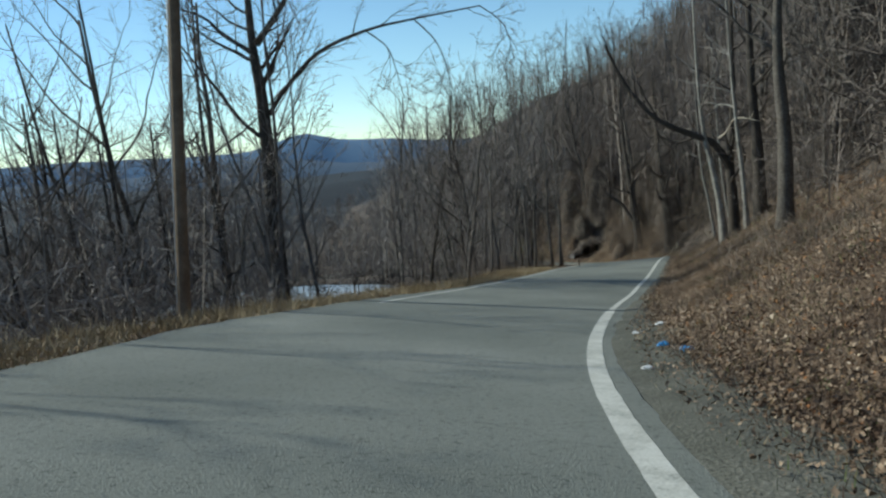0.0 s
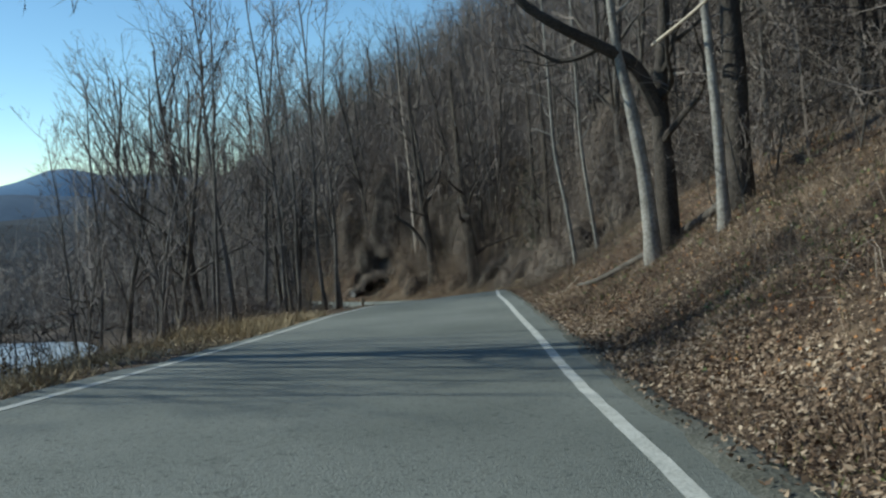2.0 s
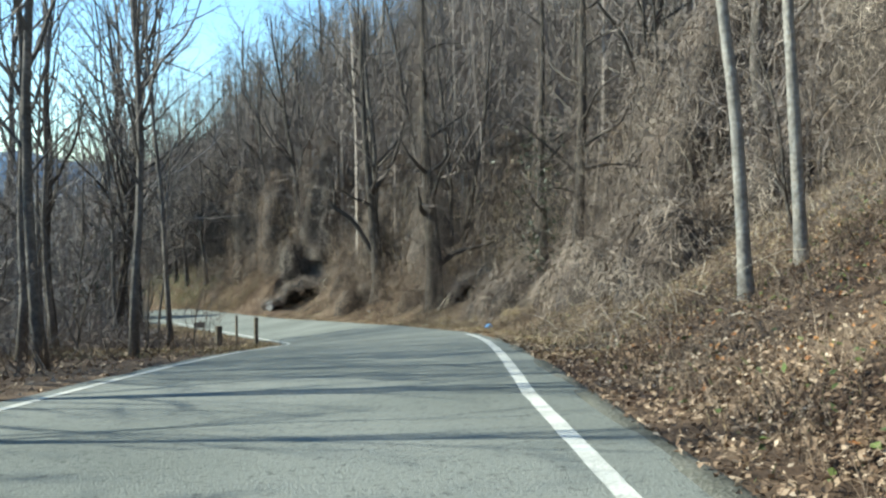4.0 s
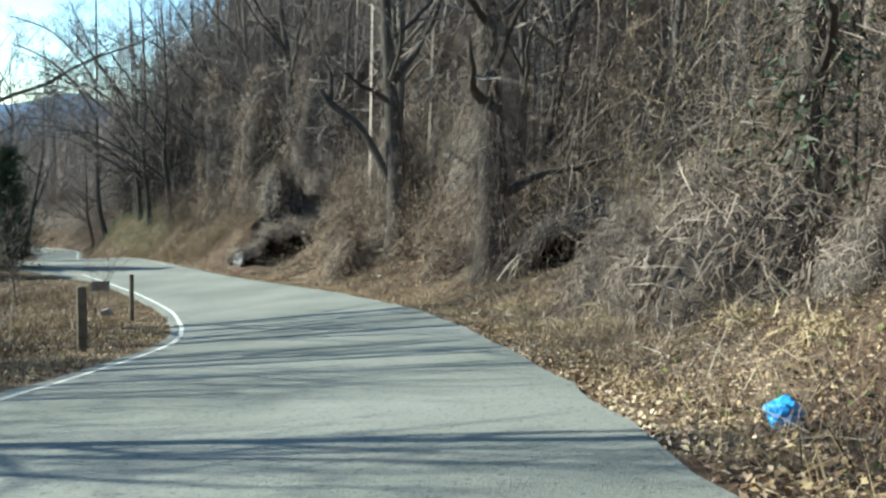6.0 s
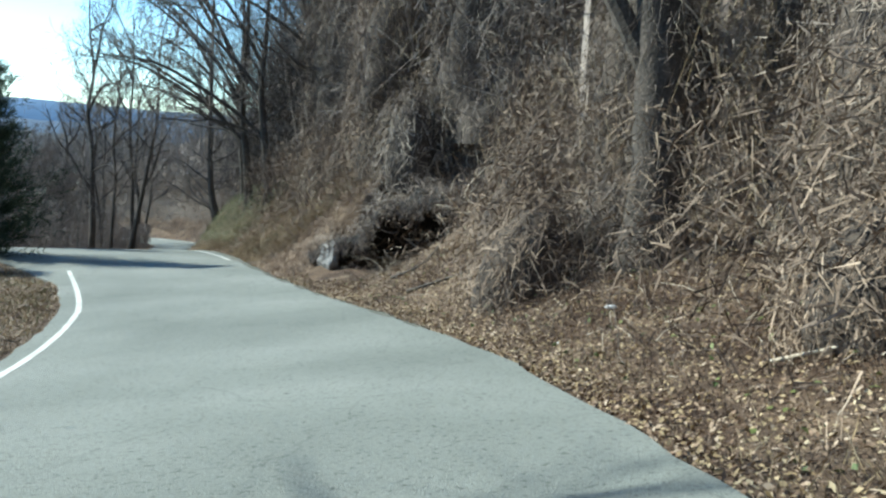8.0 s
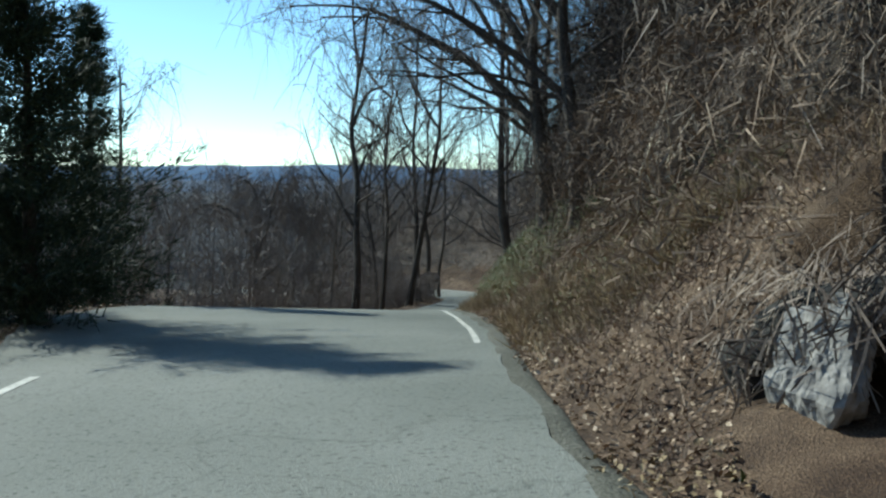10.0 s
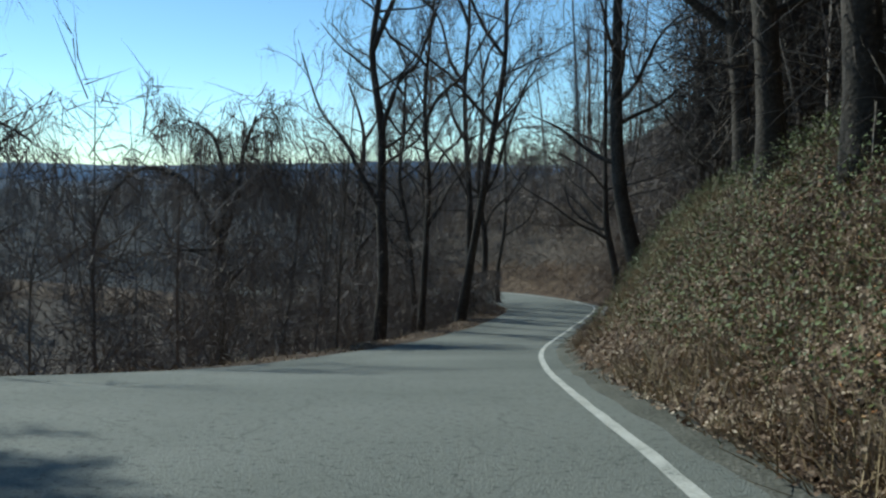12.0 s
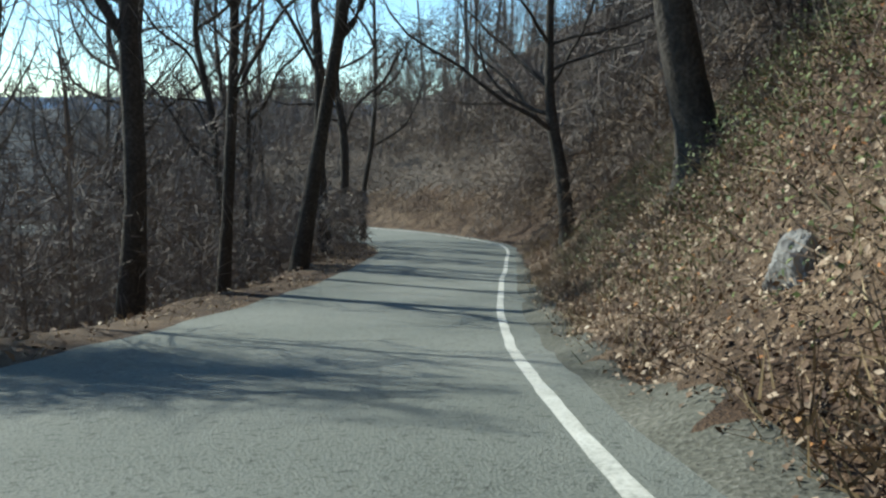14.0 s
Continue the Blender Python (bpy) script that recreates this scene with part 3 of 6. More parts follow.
slim = [tree_meshes(100 + i, 11.5, 0.075, SAPLING_BARK, (0.05 * (i - 1.5), 0.03), (18, 5, 5), first=0.25, ratio=(0.27, 0.55, 0.6), lift=0.5, wiggle=0.17, twig=HAZE_GREY_TWIG) for i in range(4)]
broad = [tree_meshes(200 + i, 15, 0.2, (DARK_BARK, BARK, BARK, DARK_BARK)[i], (0.06 * (i - 1.5), -0.04 * i), (12, 6, 6, 2), first=0.26, ratio=(0.48, 0.52, 0.55)) for i in range(4)]
scrub = [tree_meshes(300 + i, 4.5, 0.04, BARK, (0.2 * (i - 1), 0.1), (10, 6, 6), first=0.1, ratio=(0.55, 0.55, 0.55), lift=0.35, wiggle=0.3) for i in range(3)]


def open_valley(x, y):
    """The sector kept free of tall trees to fit the camera's view of valley and far ridge."""
    return (y > 24) & (y < 130) & (x > 0.4 - 0.216 * (y + 5.4)) & (x < 1.6 - 0.146 * (y - 8.8))


def scatter_trees(rng, kinds, count, s0, s1, l0, l1, label, group, size=(0.7, 1.2), gap=1.2, name="tree", category="tree"):
    placed = []
    tries = 0
    while len(placed) < count and tries < count * 12:
        tries += 1
        s, l = rng.uniform(s0, s1), rng.uniform(l0, l1)
        p = at(s, l)
        if any((p.x - q.x) ** 2 + (p.y - q.y) ** 2 < gap * gap for q in placed):
            continue
        ss, ll = run_of([p.x], [p.y])
        er, el = float(edge_r(ss[0])), float(edge_l(ss[0]))
        if el - 1.5 < ll[0] < er + 1.2 or math.hypot((p.x - POND_AT[0]) / 12, (p.y - POND_AT[1]) / 9) < 1:
            continue
        if -14.5 < p.x < 2 and p.y - 0.364 * (4 - p.x) < 23.5 or open_valley(p.x, p.y) or any(math.hypot(p.x - w[0], p.y - w[1]) < 3.6 for w in HOLLOWS):
            continue
        p.z = gz(p.x, p.y) - 0.05
        placed.append(p)
        plant(rng.choice(kinds), p, rng.uniform(0, 360), rng.uniform(*size), label, name, category, group, (rng.uniform(-4, 4), rng.uniform(-4, 4)))
    return placed



rng = random.Random(11)
scatter_trees(rng, slim, 64, 58, 104, -30, -8.0, "slim bare grey sapling on the slope below the road", "saplings below the road", (0.7, 1.2), 1.2, name="sapling", category="sapling")
scatter_trees(rng, slim, 12, 50, 66, -18, -9.0, "slim bare grey sapling on the slope below the road", "saplings below the road", (0.45, 0.7), 1.4, name="sapling", category="sapling")
scatter_trees(rng, slim, 46, 36, 66, -36, -11, "slim bare grey sapling on the slope below the road", "saplings below the road", (1.1, 1.7), 1.6, name="sapling", category="sapling")
scatter_trees(rng, slim, 8, 52, 62, -26, -12, "slim bare grey sapling on the slope below the road", "saplings below the road", (0.8, 1.2), 1.6, name="sapling", category="sapling")
scatter_trees(rng, broad, 14, 36, 64, -38, -13, "tall bare tree on the slope below the road", "trees below the road", (1.0, 1.45), 3.5)
scatter_trees(rng, broad, 3, 60, 75, -36, -16, "tall bare tree on the slope below the road", "trees below the road", (0.7, 1.0), 3.5)
scatter_trees(rng, broad, 4, 102, 114, -26, -13, "tall bare tree inside the bend", "trees below the road", (1.0, 1.35), 3.0)
scatter_trees(rng, slim, 30, 150, 205, -30, -5, "slim bare tree below the road's outer edge", "saplings below the road", (0.4, 0.75), 1.4, name="sapling", category="sapling")
scatter_trees(rng, broad, 16, 160, 214, -36, -8, "bare dark tree on the slope below the road", "trees below the road", (0.5, 0.8), 4)
scatter_trees(rng, broad, 5, 74, 90, -14, -8.5, "tall bare tree among saplings below the road", "trees below the road", (0.6, 0.85), 3.0)
scatter_trees(rng, broad, 16, 76, 118, 7, 20, "tall bare tree on the vine-covered hillside", "hillside trees", (0.9, 1.25), 3.0)
scatter_trees(rng, broad, 20, 116, 152, 5.0, 18, "tall bare tree on the vine-covered hillside", "hillside trees", (0.95, 1.35), 2.6)
scatter_trees(rng, broad, 22, 48, 190, 8, 34, "bare leafless tree on the steep wooded hillside", "hillside trees", (0.6, 1.15), 2.8)
scatter_trees(rng, broad, 16, 146, 186, 5.5, 13, "bare leafless tree leaning over the cut bank", "hillside trees", (0.6, 0.95), 2.4)
scatter_trees(rng, broad, 12, 60, 80, 7, 14, "bare leafless tree above the leafy bank", "hillside trees", (0.6, 0.95), 2.4)
scatter_trees(rng, slim, 60, 46, 190, 6.5, 24, "slim bare sapling on the steep wooded hillside", "hillside saplings", (0.6, 1.2), 1.5, name="sapling", category="sapling")
scatter_trees(rng, scrub, 70, 50, 190, 5, 13, "leafless tangled shrub on the roadside bank", "bank shrubs", (0.5, 1.0), 1.1, "shrub", "shrub")
scatter_trees(rng, scrub, 46, 46, 190, -14, -6, "leafless brown shrub below the verge", "verge shrubs", (0.4, 0.9), 1.2, "shrub", "shrub")

# trees along the outer edge whose shadows lie across the road
for i, (x, y, k) in enumerate(((-5.4, 28.6, 0.9), (-2.4, 29.6, 0.5), (-6.8, 27.4, 0.95), (5.5, 47.0, 0.85), (6.4, 51.5, 0.9), (4.6, 50.0, 0.85), (7.0, 55.5, 0.75), (3.9, 45.5, 0.8), (5.2, 61.6, 0.75), (3.5, 77.0, 1.2), (2.0, 80.5, 1.25), (3.8, 73.5, 1.1), (4.0, 79.5, 0.9))):
    plant(broad[i % 4] if y > 58 else slim[i % 4], Vector((x, y, gz(x, y) - 0.05)), 70 * i, k * (1 if y > 58 else 1.35), "bare tree standing at the road's outer edge", "tree", "tree", "roadside trees")


# ---------------------------------------------------------------- masses of fine growth
def fast_mesh(name, verts, faces, material, smooth=False):
    """A mesh from arrays; faces all of one size."""
    me = bpy.data.meshes.new(name)
    k = faces.shape[1]
    me.vertices.add(len(verts))
    me.vertices.foreach_set("co", np.ascontiguousarray(verts, dtype=np.float32).ravel())
    me.loops.add(faces.size)
    me.loops.foreach_set("vertex_index", np.ascontiguousarray(faces, dtype=np.int32).ravel())
    me.polygons.add(len(faces))
    me.polygons.foreach_set("loop_start", np.arange(0, faces.size, k, dtype=np.int32))
    me.materials.append(material)
    me.update(calc_edges=True)
    me.validate()
    return me


def stuff(name, verts, faces, material, label, category):
    return tagged(new(name, fast_mesh(name, verts, faces, material)), label, category, kind="stuff")


nr = np.random.default_rng(5)


def directions(n, up=0.0, spread=1.0):
    v = nr.normal(size=(n, 3)) * (spread, spread, spread) + (0, 0, up)
    return v / np.linalg.norm(v, axis=1, keepdims=True)


def ribbons(p, d, length, width, sag=0.0, curl=0.3, pieces=3):
    """Thin bent ribbons from p along d: arrays of verts and quads, each ribbon one island."""
    n = len(p)
    length, width = np.broadcast_to(length, n)[:, None], np.broadcast_to(width, n)[:, None]
    side = np.cross(d, directions(n))
    side /= np.linalg.norm(side, axis=1, keepdims=True) + 1e-9
    bend = directions(n) * curl
    verts = np.empty((n, (pieces + 1) * 2, 3))
    for i in range(pieces + 1):
        t = i / pieces
        c = p + (d * t + bend * t * t + np.array((0, 0, -1.0)) * np.broadcast_to(sag, n)[:, None] * t * t) * length
        w = side * width * (1 - 0.75 * t)
        verts[:, 2 * i], verts[:, 2 * i + 1] = c - w, c + w
    base = np.arange(n)[:, None] * (pieces + 1) * 2
    faces = np.concatenate([base + np.array([2 * i, 2 * i + 1, 2 * i + 3, 2 * i + 2]) for i in range(pieces)])
    return verts.reshape(-1, 3), faces


def merge(*sets):
    vs, fs, k = [], [], 0
    for v, f in sets:
        vs.append(v)
        fs.append(f + k)
        k += len(v)
    return np.concatenate(vs), np.concatenate(fs)


def places(n, s0, s1, l0, l1, power=1.0):
    """Random places beside the road: l0 to l1 beyond the pavement's edge (negative: on the outer side), denser towards l0."""
    s = nr.uniform(s0, s1, n)
    o = l0 + (l1 - l0) * nr.random(n) ** power
    l = np.where(o > 0, edge_r(s) + o, edge_l(s) + o)
    x = np.interp(s, RS, RX) + l * np.interp(s, RS, RTY)
    y = np.interp(s, RS, RY) - l * np.interp(s, RS, RTX)
    s2, l2 = run_of(x, y)
    keep = (l2 > edge_r(s2) + 0.02) | (l2 < edge_l(s2) - 0.02)
    keep &= np.hypot((x - POND_AT[0]) / 12, (y - POND_AT[1]) / 9) > 1
    for cx, cy, rx, ry, _, turn in HOLLOWS:
        c, q = math.cos(radians(turn)), math.sin(radians(turn))
        keep &= np.hypot(((x - cx) * c + (y - cy) * q) / (rx + 0.15), ((y - cy) * c - (x - cx) * q) / ry) > 1
    return x[keep], y[keep]


def spikes(p, d, length, width):
    """Thin triangles from p along d."""
    n = len(p)
    side = np.cross(d, directions(n))
    side *= (np.broadcast_to(width, n) / (np.linalg.norm(side, axis=1) + 1e-9))[:, None]
    v = np.stack([p - side, p + side, p + d * np.broadcast_to(length, n)[:, None]], 1).reshape(-1, 3)
    return v, np.arange(3 * n).reshape(-1, 3)


def woods(name, n, s0, s1, l0, l1, height, label, boughs=14, sprigs=6, width=0.09, material=TWIG, low=0.25, power=1.0, plot=None):
    x, y = places(n, s0, s1, l0, l1, power) if plot is None else (nr.uniform(plot[0], plot[1], n), nr.uniform(plot[2], plot[3], n))
    h = nr.uniform(*height, len(x))
    clear = ~open_valley(x, y) | (seat(x, y) + h < 1.0)
    x, y, h = x[clear], y[clear], h[clear]
    n = len(x)
    base = np.stack([x, y, seat(x, y) - 0.2], 1)
    lean = np.stack([nr.normal(0, 0.07, n), nr.normal(0, 0.07, n), np.ones(n)], 1)
    k = np.repeat(np.arange(n), boughs)
    t = nr.uniform(low, 1.0, len(k))
    p = base[k] + lean[k] * (h[k] * t)[:, None]
    d = directions(len(k), 0.6)
    ln = h[k] * 0.24 * (0.3 + (1.0 - t) ** 0.6) * nr.uniform(0.5, 1.3, len(k)) + 0.4
    v, f = merge(ribbons(base, lean, h, width * h / 10 * nr.uniform(0.7, 1.3, n), curl=0.05, pieces=2), ribbons(p, d, ln, width * 0.28, sag=-0.15, curl=0.25, pieces=1))
    stuff(name, v, f, material, label, "woodland")
    m = np.repeat(np.arange(len(k)), sprigs)
    q = p[m] + d[m] * (ln[m] * nr.uniform(0.2, 1.0, len(m)))[:, None]
    v, f = spikes(q, directions(len(m), 0.45), ln[m] * nr.uniform(0.3, 0.9, len(m)), width * 0.21)
    stuff(name + "_twigs", v, f, material, "fine bare twigs of the " + label.split(" on ")[0].split(" covering")[0], "woodland")


woods("hillside_woods", 420, 150, 202, 9, 58, (10, 17), "dense leafless woodland above the far bend", 16, 9, 0.08, low=0.1)
woods("hillside_woods", 130, 128, 165, 3.6, 14, (7, 13), "dense leafless woodland above the cut bank", 18, 10, 0.06, low=0.1)
woods("hillside_woods", 260, 112, 152, 5, 36, (9, 19), "tall dense leafless woodland above the vine-covered bank", 16, 10, 0.075, low=0.12)
woods("hillside_woods", 950, 40, 152, 9, 56, (8, 19), "dense leafless woodland covering the hillside", 15, 10, 0.085, low=0.12, power=1.1)
woods("valley_woods", 150, 66, 112, -38, -14, (8, 14), "tall grey leafless saplings crowded below the road", 15, 8, 0.07, HAZE_GREY_TWIG, low=0.1)
woods("valley_woods", 380, 10, 130, -42, -13, (3.5, 9), "dense grey leafless woodland on the slope below the road", 14, 7, 0.08, HAZE_GREY_TWIG, low=0.1, power=1.1)
woods("valley_woods", 300, 130, 215, -42, -13, (3.5, 9), "dense brown leafless woodland on the slope below the bend", 14, 7, 0.08, TWIG, low=0.1, power=1.1)
woods("valley_woods", 480, 10, 215, -78, -40, (6, 13), "dense leafless woodland farther below the road", 13, 6, 0.1, TWIG, low=0.15)
# these thickets get their shade from the dark twig colour
woods("dark_thicket", 220, 138, 168, 3.2, 12, (3, 10), "dense shade-dark leafless thicket above the cut bank", 16, 12, 0.045, SHADE_DARK_TWIG, low=0.02, power=1.2)
woods("dark_thicket", 360, 40, 82, 6.5, 19, (3, 9), "dense shade-dark leafless thicket above the leafy bank", 16, 12, 0.07, SHADE_DARK_TWIG, low=0.02)
woods("dark_thicket", 240, 26, 62, 8, 24, (6, 13), "tall shade-dark leafless woodland above the leafy bank", 16, 11, 0.07, SHADE_DARK_TWIG, low=0.04)
woods("dark_thicket", 90, 100, 120, 6.5, 14, (4, 9), "shade-dark leafless thicket behind the vine-hung trunks", 16, 11, 0.05, SHADE_DARK_TWIG, low=0.04)
woods("dark_thicket", 170, 150, 186, 6.0, 22, (6, 13), "tall shade-dark leafless woodland above the cut bank", 16, 11, 0.06, SHADE_DARK_TWIG, low=0.04)
woods("thicket", 420, 140, 212, -17, -3.2, (2.5, 7), "dense dark leafless thicket below the outer edge", 15, 10, 0.055, low=0.03)
woods("thicket", 170, 26, 62, -17, -5.5, (2.5, 7.5), "dense leafless thicket on the slope below the verge", 15, 10, 0.055, HAZE_GREY_TWIG, low=0.03)
woods("thicket", 110, 84, 106, -17, -5.5, (2.5, 7.5), "dense leafless thicket on the slope below the verge", 15, 10, 0.055, HAZE_GREY_TWIG, low=0.03)
woods("thicket", 380, 48, 196, 5.0, 14, (2, 6.5), "dense leafless thicket on the bank", 15, 10, 0.05, low=0.03)
woods("bend_woods", 260, 176, 216, 2.5, 26, (2.5, 6.5), "dense leafless woodland above the far bend", 16, 10, 0.09, low=0.03)
woods("valley_woods", 500, 0, 216, -150, -70, (8, 14), "leafless woodland far down the slope", 12, 4, 0.15, TWIG, low=0.06)
woods("pond_saplings", 70, 0, 0, 0, 0, (3.0, 4.6), "thin leafless saplings along the near shore of the pond", 6, 4, 0.09, SHADE_DARK_TWIG, low=0.3, plot=(-10.5, -2.4, 40, 47))
woods("valley_woods", 520, 0, 0, 0, 0, (3.5, 5.5), "low leafless woodland beyond the far bend", 12, 6, 0.16, TWIG, low=0.04, plot=(-130, -26, 150, 225))


# ---------------------------------------------------------------- leaf litter, grass, brambles
def slope(x, y):
    """The ground's normals."""
    n = np.stack([(seat(x - 0.4, y) - seat(x + 0.4, y)) / 0.8, (seat(x, y - 0.4) - seat(x, y + 0.4)) / 0.8, np.ones(len(x))], 1)
    return n / np.linalg.norm(n, axis=1, keepdims=True)


def leaves(name, n, s0, s1, l0, l1, power, size, material, label, lift=0.075):
    x, y = places(n, s0, s1, l0, l1, power)
    n = len(x)
    up = slope(x, y)
    p = np.stack([x, y, seat(x, y)], 1) + up * nr.uniform(0.01, lift, n)[:, None]
    tip = up + directions(n) * nr.uniform(0.2, 1.3, n)[:, None]
    tip /= np.linalg.norm(tip, axis=1, keepdims=True)
    a = np.cross(tip, directions(n))
    a /= np.linalg.norm(a, axis=1, keepdims=True) + 1e-6
    b = np.cross(tip, a)
    a *= nr.uniform(*size, n)[:, None]
    b *= (nr.uniform(*size, n) * 0.65)[:, None]
    fold = tip * (nr.uniform(0.0, 0.7, n) * np.linalg.norm(b, axis=1))[:, None]
    v = np.stack([p - a, p + b + fold, p + a * 1.1, p - b + fold], 1).reshape(-1, 3)
    f = np.arange(n)[:, None] * 4
    return stuff(name, v, np.concatenate([f + (0, 1, 2), f + (0, 2, 3)]), material, label, "leaf litter")


leaves("fallen_leaves", 50000, 26, 78, 0.75, 7, 1.6, (0.013, 0.036), LEAF, "brown curled oak leaves lying on the bank")
leaves("fallen_leaves", 13000, 50, 80, 0.03, 1.6, 1.0, (0.013, 0.036), LEAF, "brown curled leaves against the pavement")
leaves("fallen_leaves", 9000, 26, 58, 0.2, 1.5, 0.7, (0.012, 0.032), LEAF, "scattered dead leaves on the gravel shoulder", 0.12)
leaves("fallen_leaves", 7000, 26, 80, 0.9, 7, 1.1, (0.013, 0.034), RUSSET, "russet dead leaves lying on the bank")
leaves("fallen_leaves", 32000, 78, 128, 0.02, 6, 1.6, (0.014, 0.036), LEAF, "brown and tan dead leaves beside the road")
leaves("fallen_leaves", 26000, 78, 130, 0.05, 5, 1.4, (0.014, 0.034), STRAW, "straw-coloured leaf fragments beside the road")
leaves("fallen_leaves", 60000, 126, 178, 0.5, 6.5, 1.3, (0.009, 0.025), SHADE_BROWN_LEAF, "brown dead leaves covering the cut bank")
leaves("fallen_leaves", 12000, 124, 150, 0.15, 2.6, 1.0, (0.013, 0.036), LEAF, "brown dead leaves along the pavement below the bank")
leaves("fallen_leaves", 9000, 138, 176, 0.3, 8, 0.9, (0.01, 0.028), RUSSET, "russet dead leaves on the cut bank")
leaves("fallen_leaves", 12000, 28, 200, -0.05, -3.5, 1.0, (0.02, 0.05), LEAF, "dead leaves along the outer verge")
leaves("fallen_leaves", 24000, 138, 174, 0.12, 3.0, 1.0, (0.009, 0.026), LEAF, "brown dead leaves at the foot of the cut bank")
leaves("fallen_leaves", 9000, 140, 176, 0.3, 1.5, 1.0, (0.013, 0.034), LEAF, "scattered dead leaves on the gravel below the bank", 0.1)
leaves("ivy_leaves", 22000, 136, 170, 0.7, 5.5, 0.9, (0.01, 0.026), GREEN, "green ivy patches on the cut bank", 0.25)
leaves("ivy_leaves", 9000, 142, 152, 0.9, 3.4, 1.0, (0.012, 0.028), GREEN, "bright green ivy on the foot of the cut bank", 0.4)
leaves("ivy_leaves", 5000, 152, 162, 1.4, 4.0, 1.0, (0.012, 0.026), GREEN, "green ivy among leaves on the cut bank", 0.35)
leaves("ivy_leaves", 2600, 55, 130, 0.5, 6, 1.0, (0.025, 0.05), GREEN, "scattered green weeds on the bank", 0.1)


def fuzz(name, n, s0, s1, l0, l1, power, length, width, material, label, up=0.7, bare=-0.3):
    """Short stiff sprigs that stand off the slope, in patches."""
    x, y = places(n, s0, s1, l0, l1, power)
    dens = np.array([relief(a, c, 0.3, 22.4) + 0.5 * relief(a, c, 1.2, 14.2) for a, c in zip(x, y)])
    keep = dens + nr.normal(0, 0.2, len(x)) > bare
    x, y = x[keep], y[keep]
    n = len(x)
    p = np.stack([x, y, seat(x, y) + (0.03 if up < 0.3 else -0.01)], 1)
    w = slope(x, y) * up + (0, 0, 0.3 * min(1.0, up * 2)) + directions(n) * 0.9
    w /= np.linalg.norm(w, axis=1, keepdims=True)
    v, f = spikes(p, w, nr.uniform(*length, n) * (0.7 + 0.5 * np.clip(dens[keep], 0, 1)), nr.uniform(0.6, 1.3, n) * width)
    return stuff(name, v, f, material, label, "undergrowth")


fuzz("brush_cover", 80000, 26, 80, 0.6, 10, 1.2, (0.1, 0.6), 0.004, BRUSH, "low brown twiggy brush covering the leafy bank")
fuzz("brush_cover", 7000, 26, 60, 0.1, 2.4, 1.0, (0.06, 0.16), 0.005, STRAW, "thin dry grass on the gravel shoulder")
fuzz("brush_cover", 12000, 38, 82, 0.8, 6, 1.0, (0.06, 0.22), 0.008, GREEN, "patches of green weeds on the leafy bank", bare=0.18)
fuzz("brush_cover", 80000, 76, 142, 0.8, 10, 1.2, (0.12, 0.55), 0.005, BRUSH, "low brown brush covering the bank")
fuzz("brush_cover", 16000, 80, 114, 0.3, 8, 1.2, (0.1, 0.4), 0.005, STRAW, "straw-coloured stalks covering the bank")
fuzz("brush_cover", 70000, 128, 200, 0.4, 8, 1.2, (0.12, 0.6), 0.005, BRUSH, "low brown brush covering the cut bank")
fuzz("brush_cover", 22000, 132, 180, 0.2, 6, 1.2, (0.12, 0.5), 0.006, STRAW, "dry grass on the cut bank", bare=0.1)
fuzz("brush_cover", 34000, 134, 172, 0.6, 6, 1.0, (0.06, 0.24), 0.008, GREEN, "green weeds on the cut bank", bare=0.0)
fuzz("brush_cover", 16000, 134, 156, 0.3, 2.6, 1.0, (0.15, 0.5), 0.008, STRAW, "pale straw and dry stems at the foot of the cut bank", 0.5, -0.1)
fuzz("brush_cover", 7000, 26, 60, 0.1, 2.6, 1.0, (0.04, 0.16), 0.007, GREEN, "short green grass on the shoulder", bare=0.1)
fuzz("brush_cover", 36000, 20, 72, -0.05, -3.4, 1.2, (0.12, 0.5), 0.008, STRAW, "golden dry grass along the outer verge", bare=-0.3)
fuzz("brush_cover", 40000, 84, 140, -0.05, -6, 1.0, (0.05, 0.2), 0.008, STRAW, "short yellow grass inside the bend", bare=-0.35)
fuzz("brush_cover", 16000, 84, 140, -0.2, -6, 1.0, (0.05, 0.15), 0.008, GREEN, "short green grass inside the bend", bare=0.0)
fuzz("brush_cover", 34000, 108, 141, -0.05, -6, 1.0, (0.04, 0.13), 0.011, STRAW, "short yellow grass on the rounded verge", bare=-0.6)
fuzz("brush_cover", 14000, 108, 141, -0.1, -6, 1.0, (0.04, 0.12), 0.01, GREEN, "short green grass on the rounded verge", bare=-0.1)
fuzz("brush_cover", 26000, 24, 210, -1.5, -12, 1.2, (0.2, 0.9), 0.009, BRUSH, "brown brush below the outer verge")


for a, c, s0, s1 in ((26000, 14000, 30, 62), (26000, 14000, 96, 130), (30000, 14000, 140, 172)):
    fuzz("litter_bits", a, s0, s1, 0.25, 4.0, 1.2, (0.02, 0.1), 0.006, BRUSH, "broken brown stems and leaf bits on the bank", 0.12, -0.6)
    fuzz("litter_bits", c, s0, s1, 0.25, 4.0, 1.2, (0.02, 0.09), 0.006, LEAF, "pale leaf bits on the bank", 0.2, -0.6)


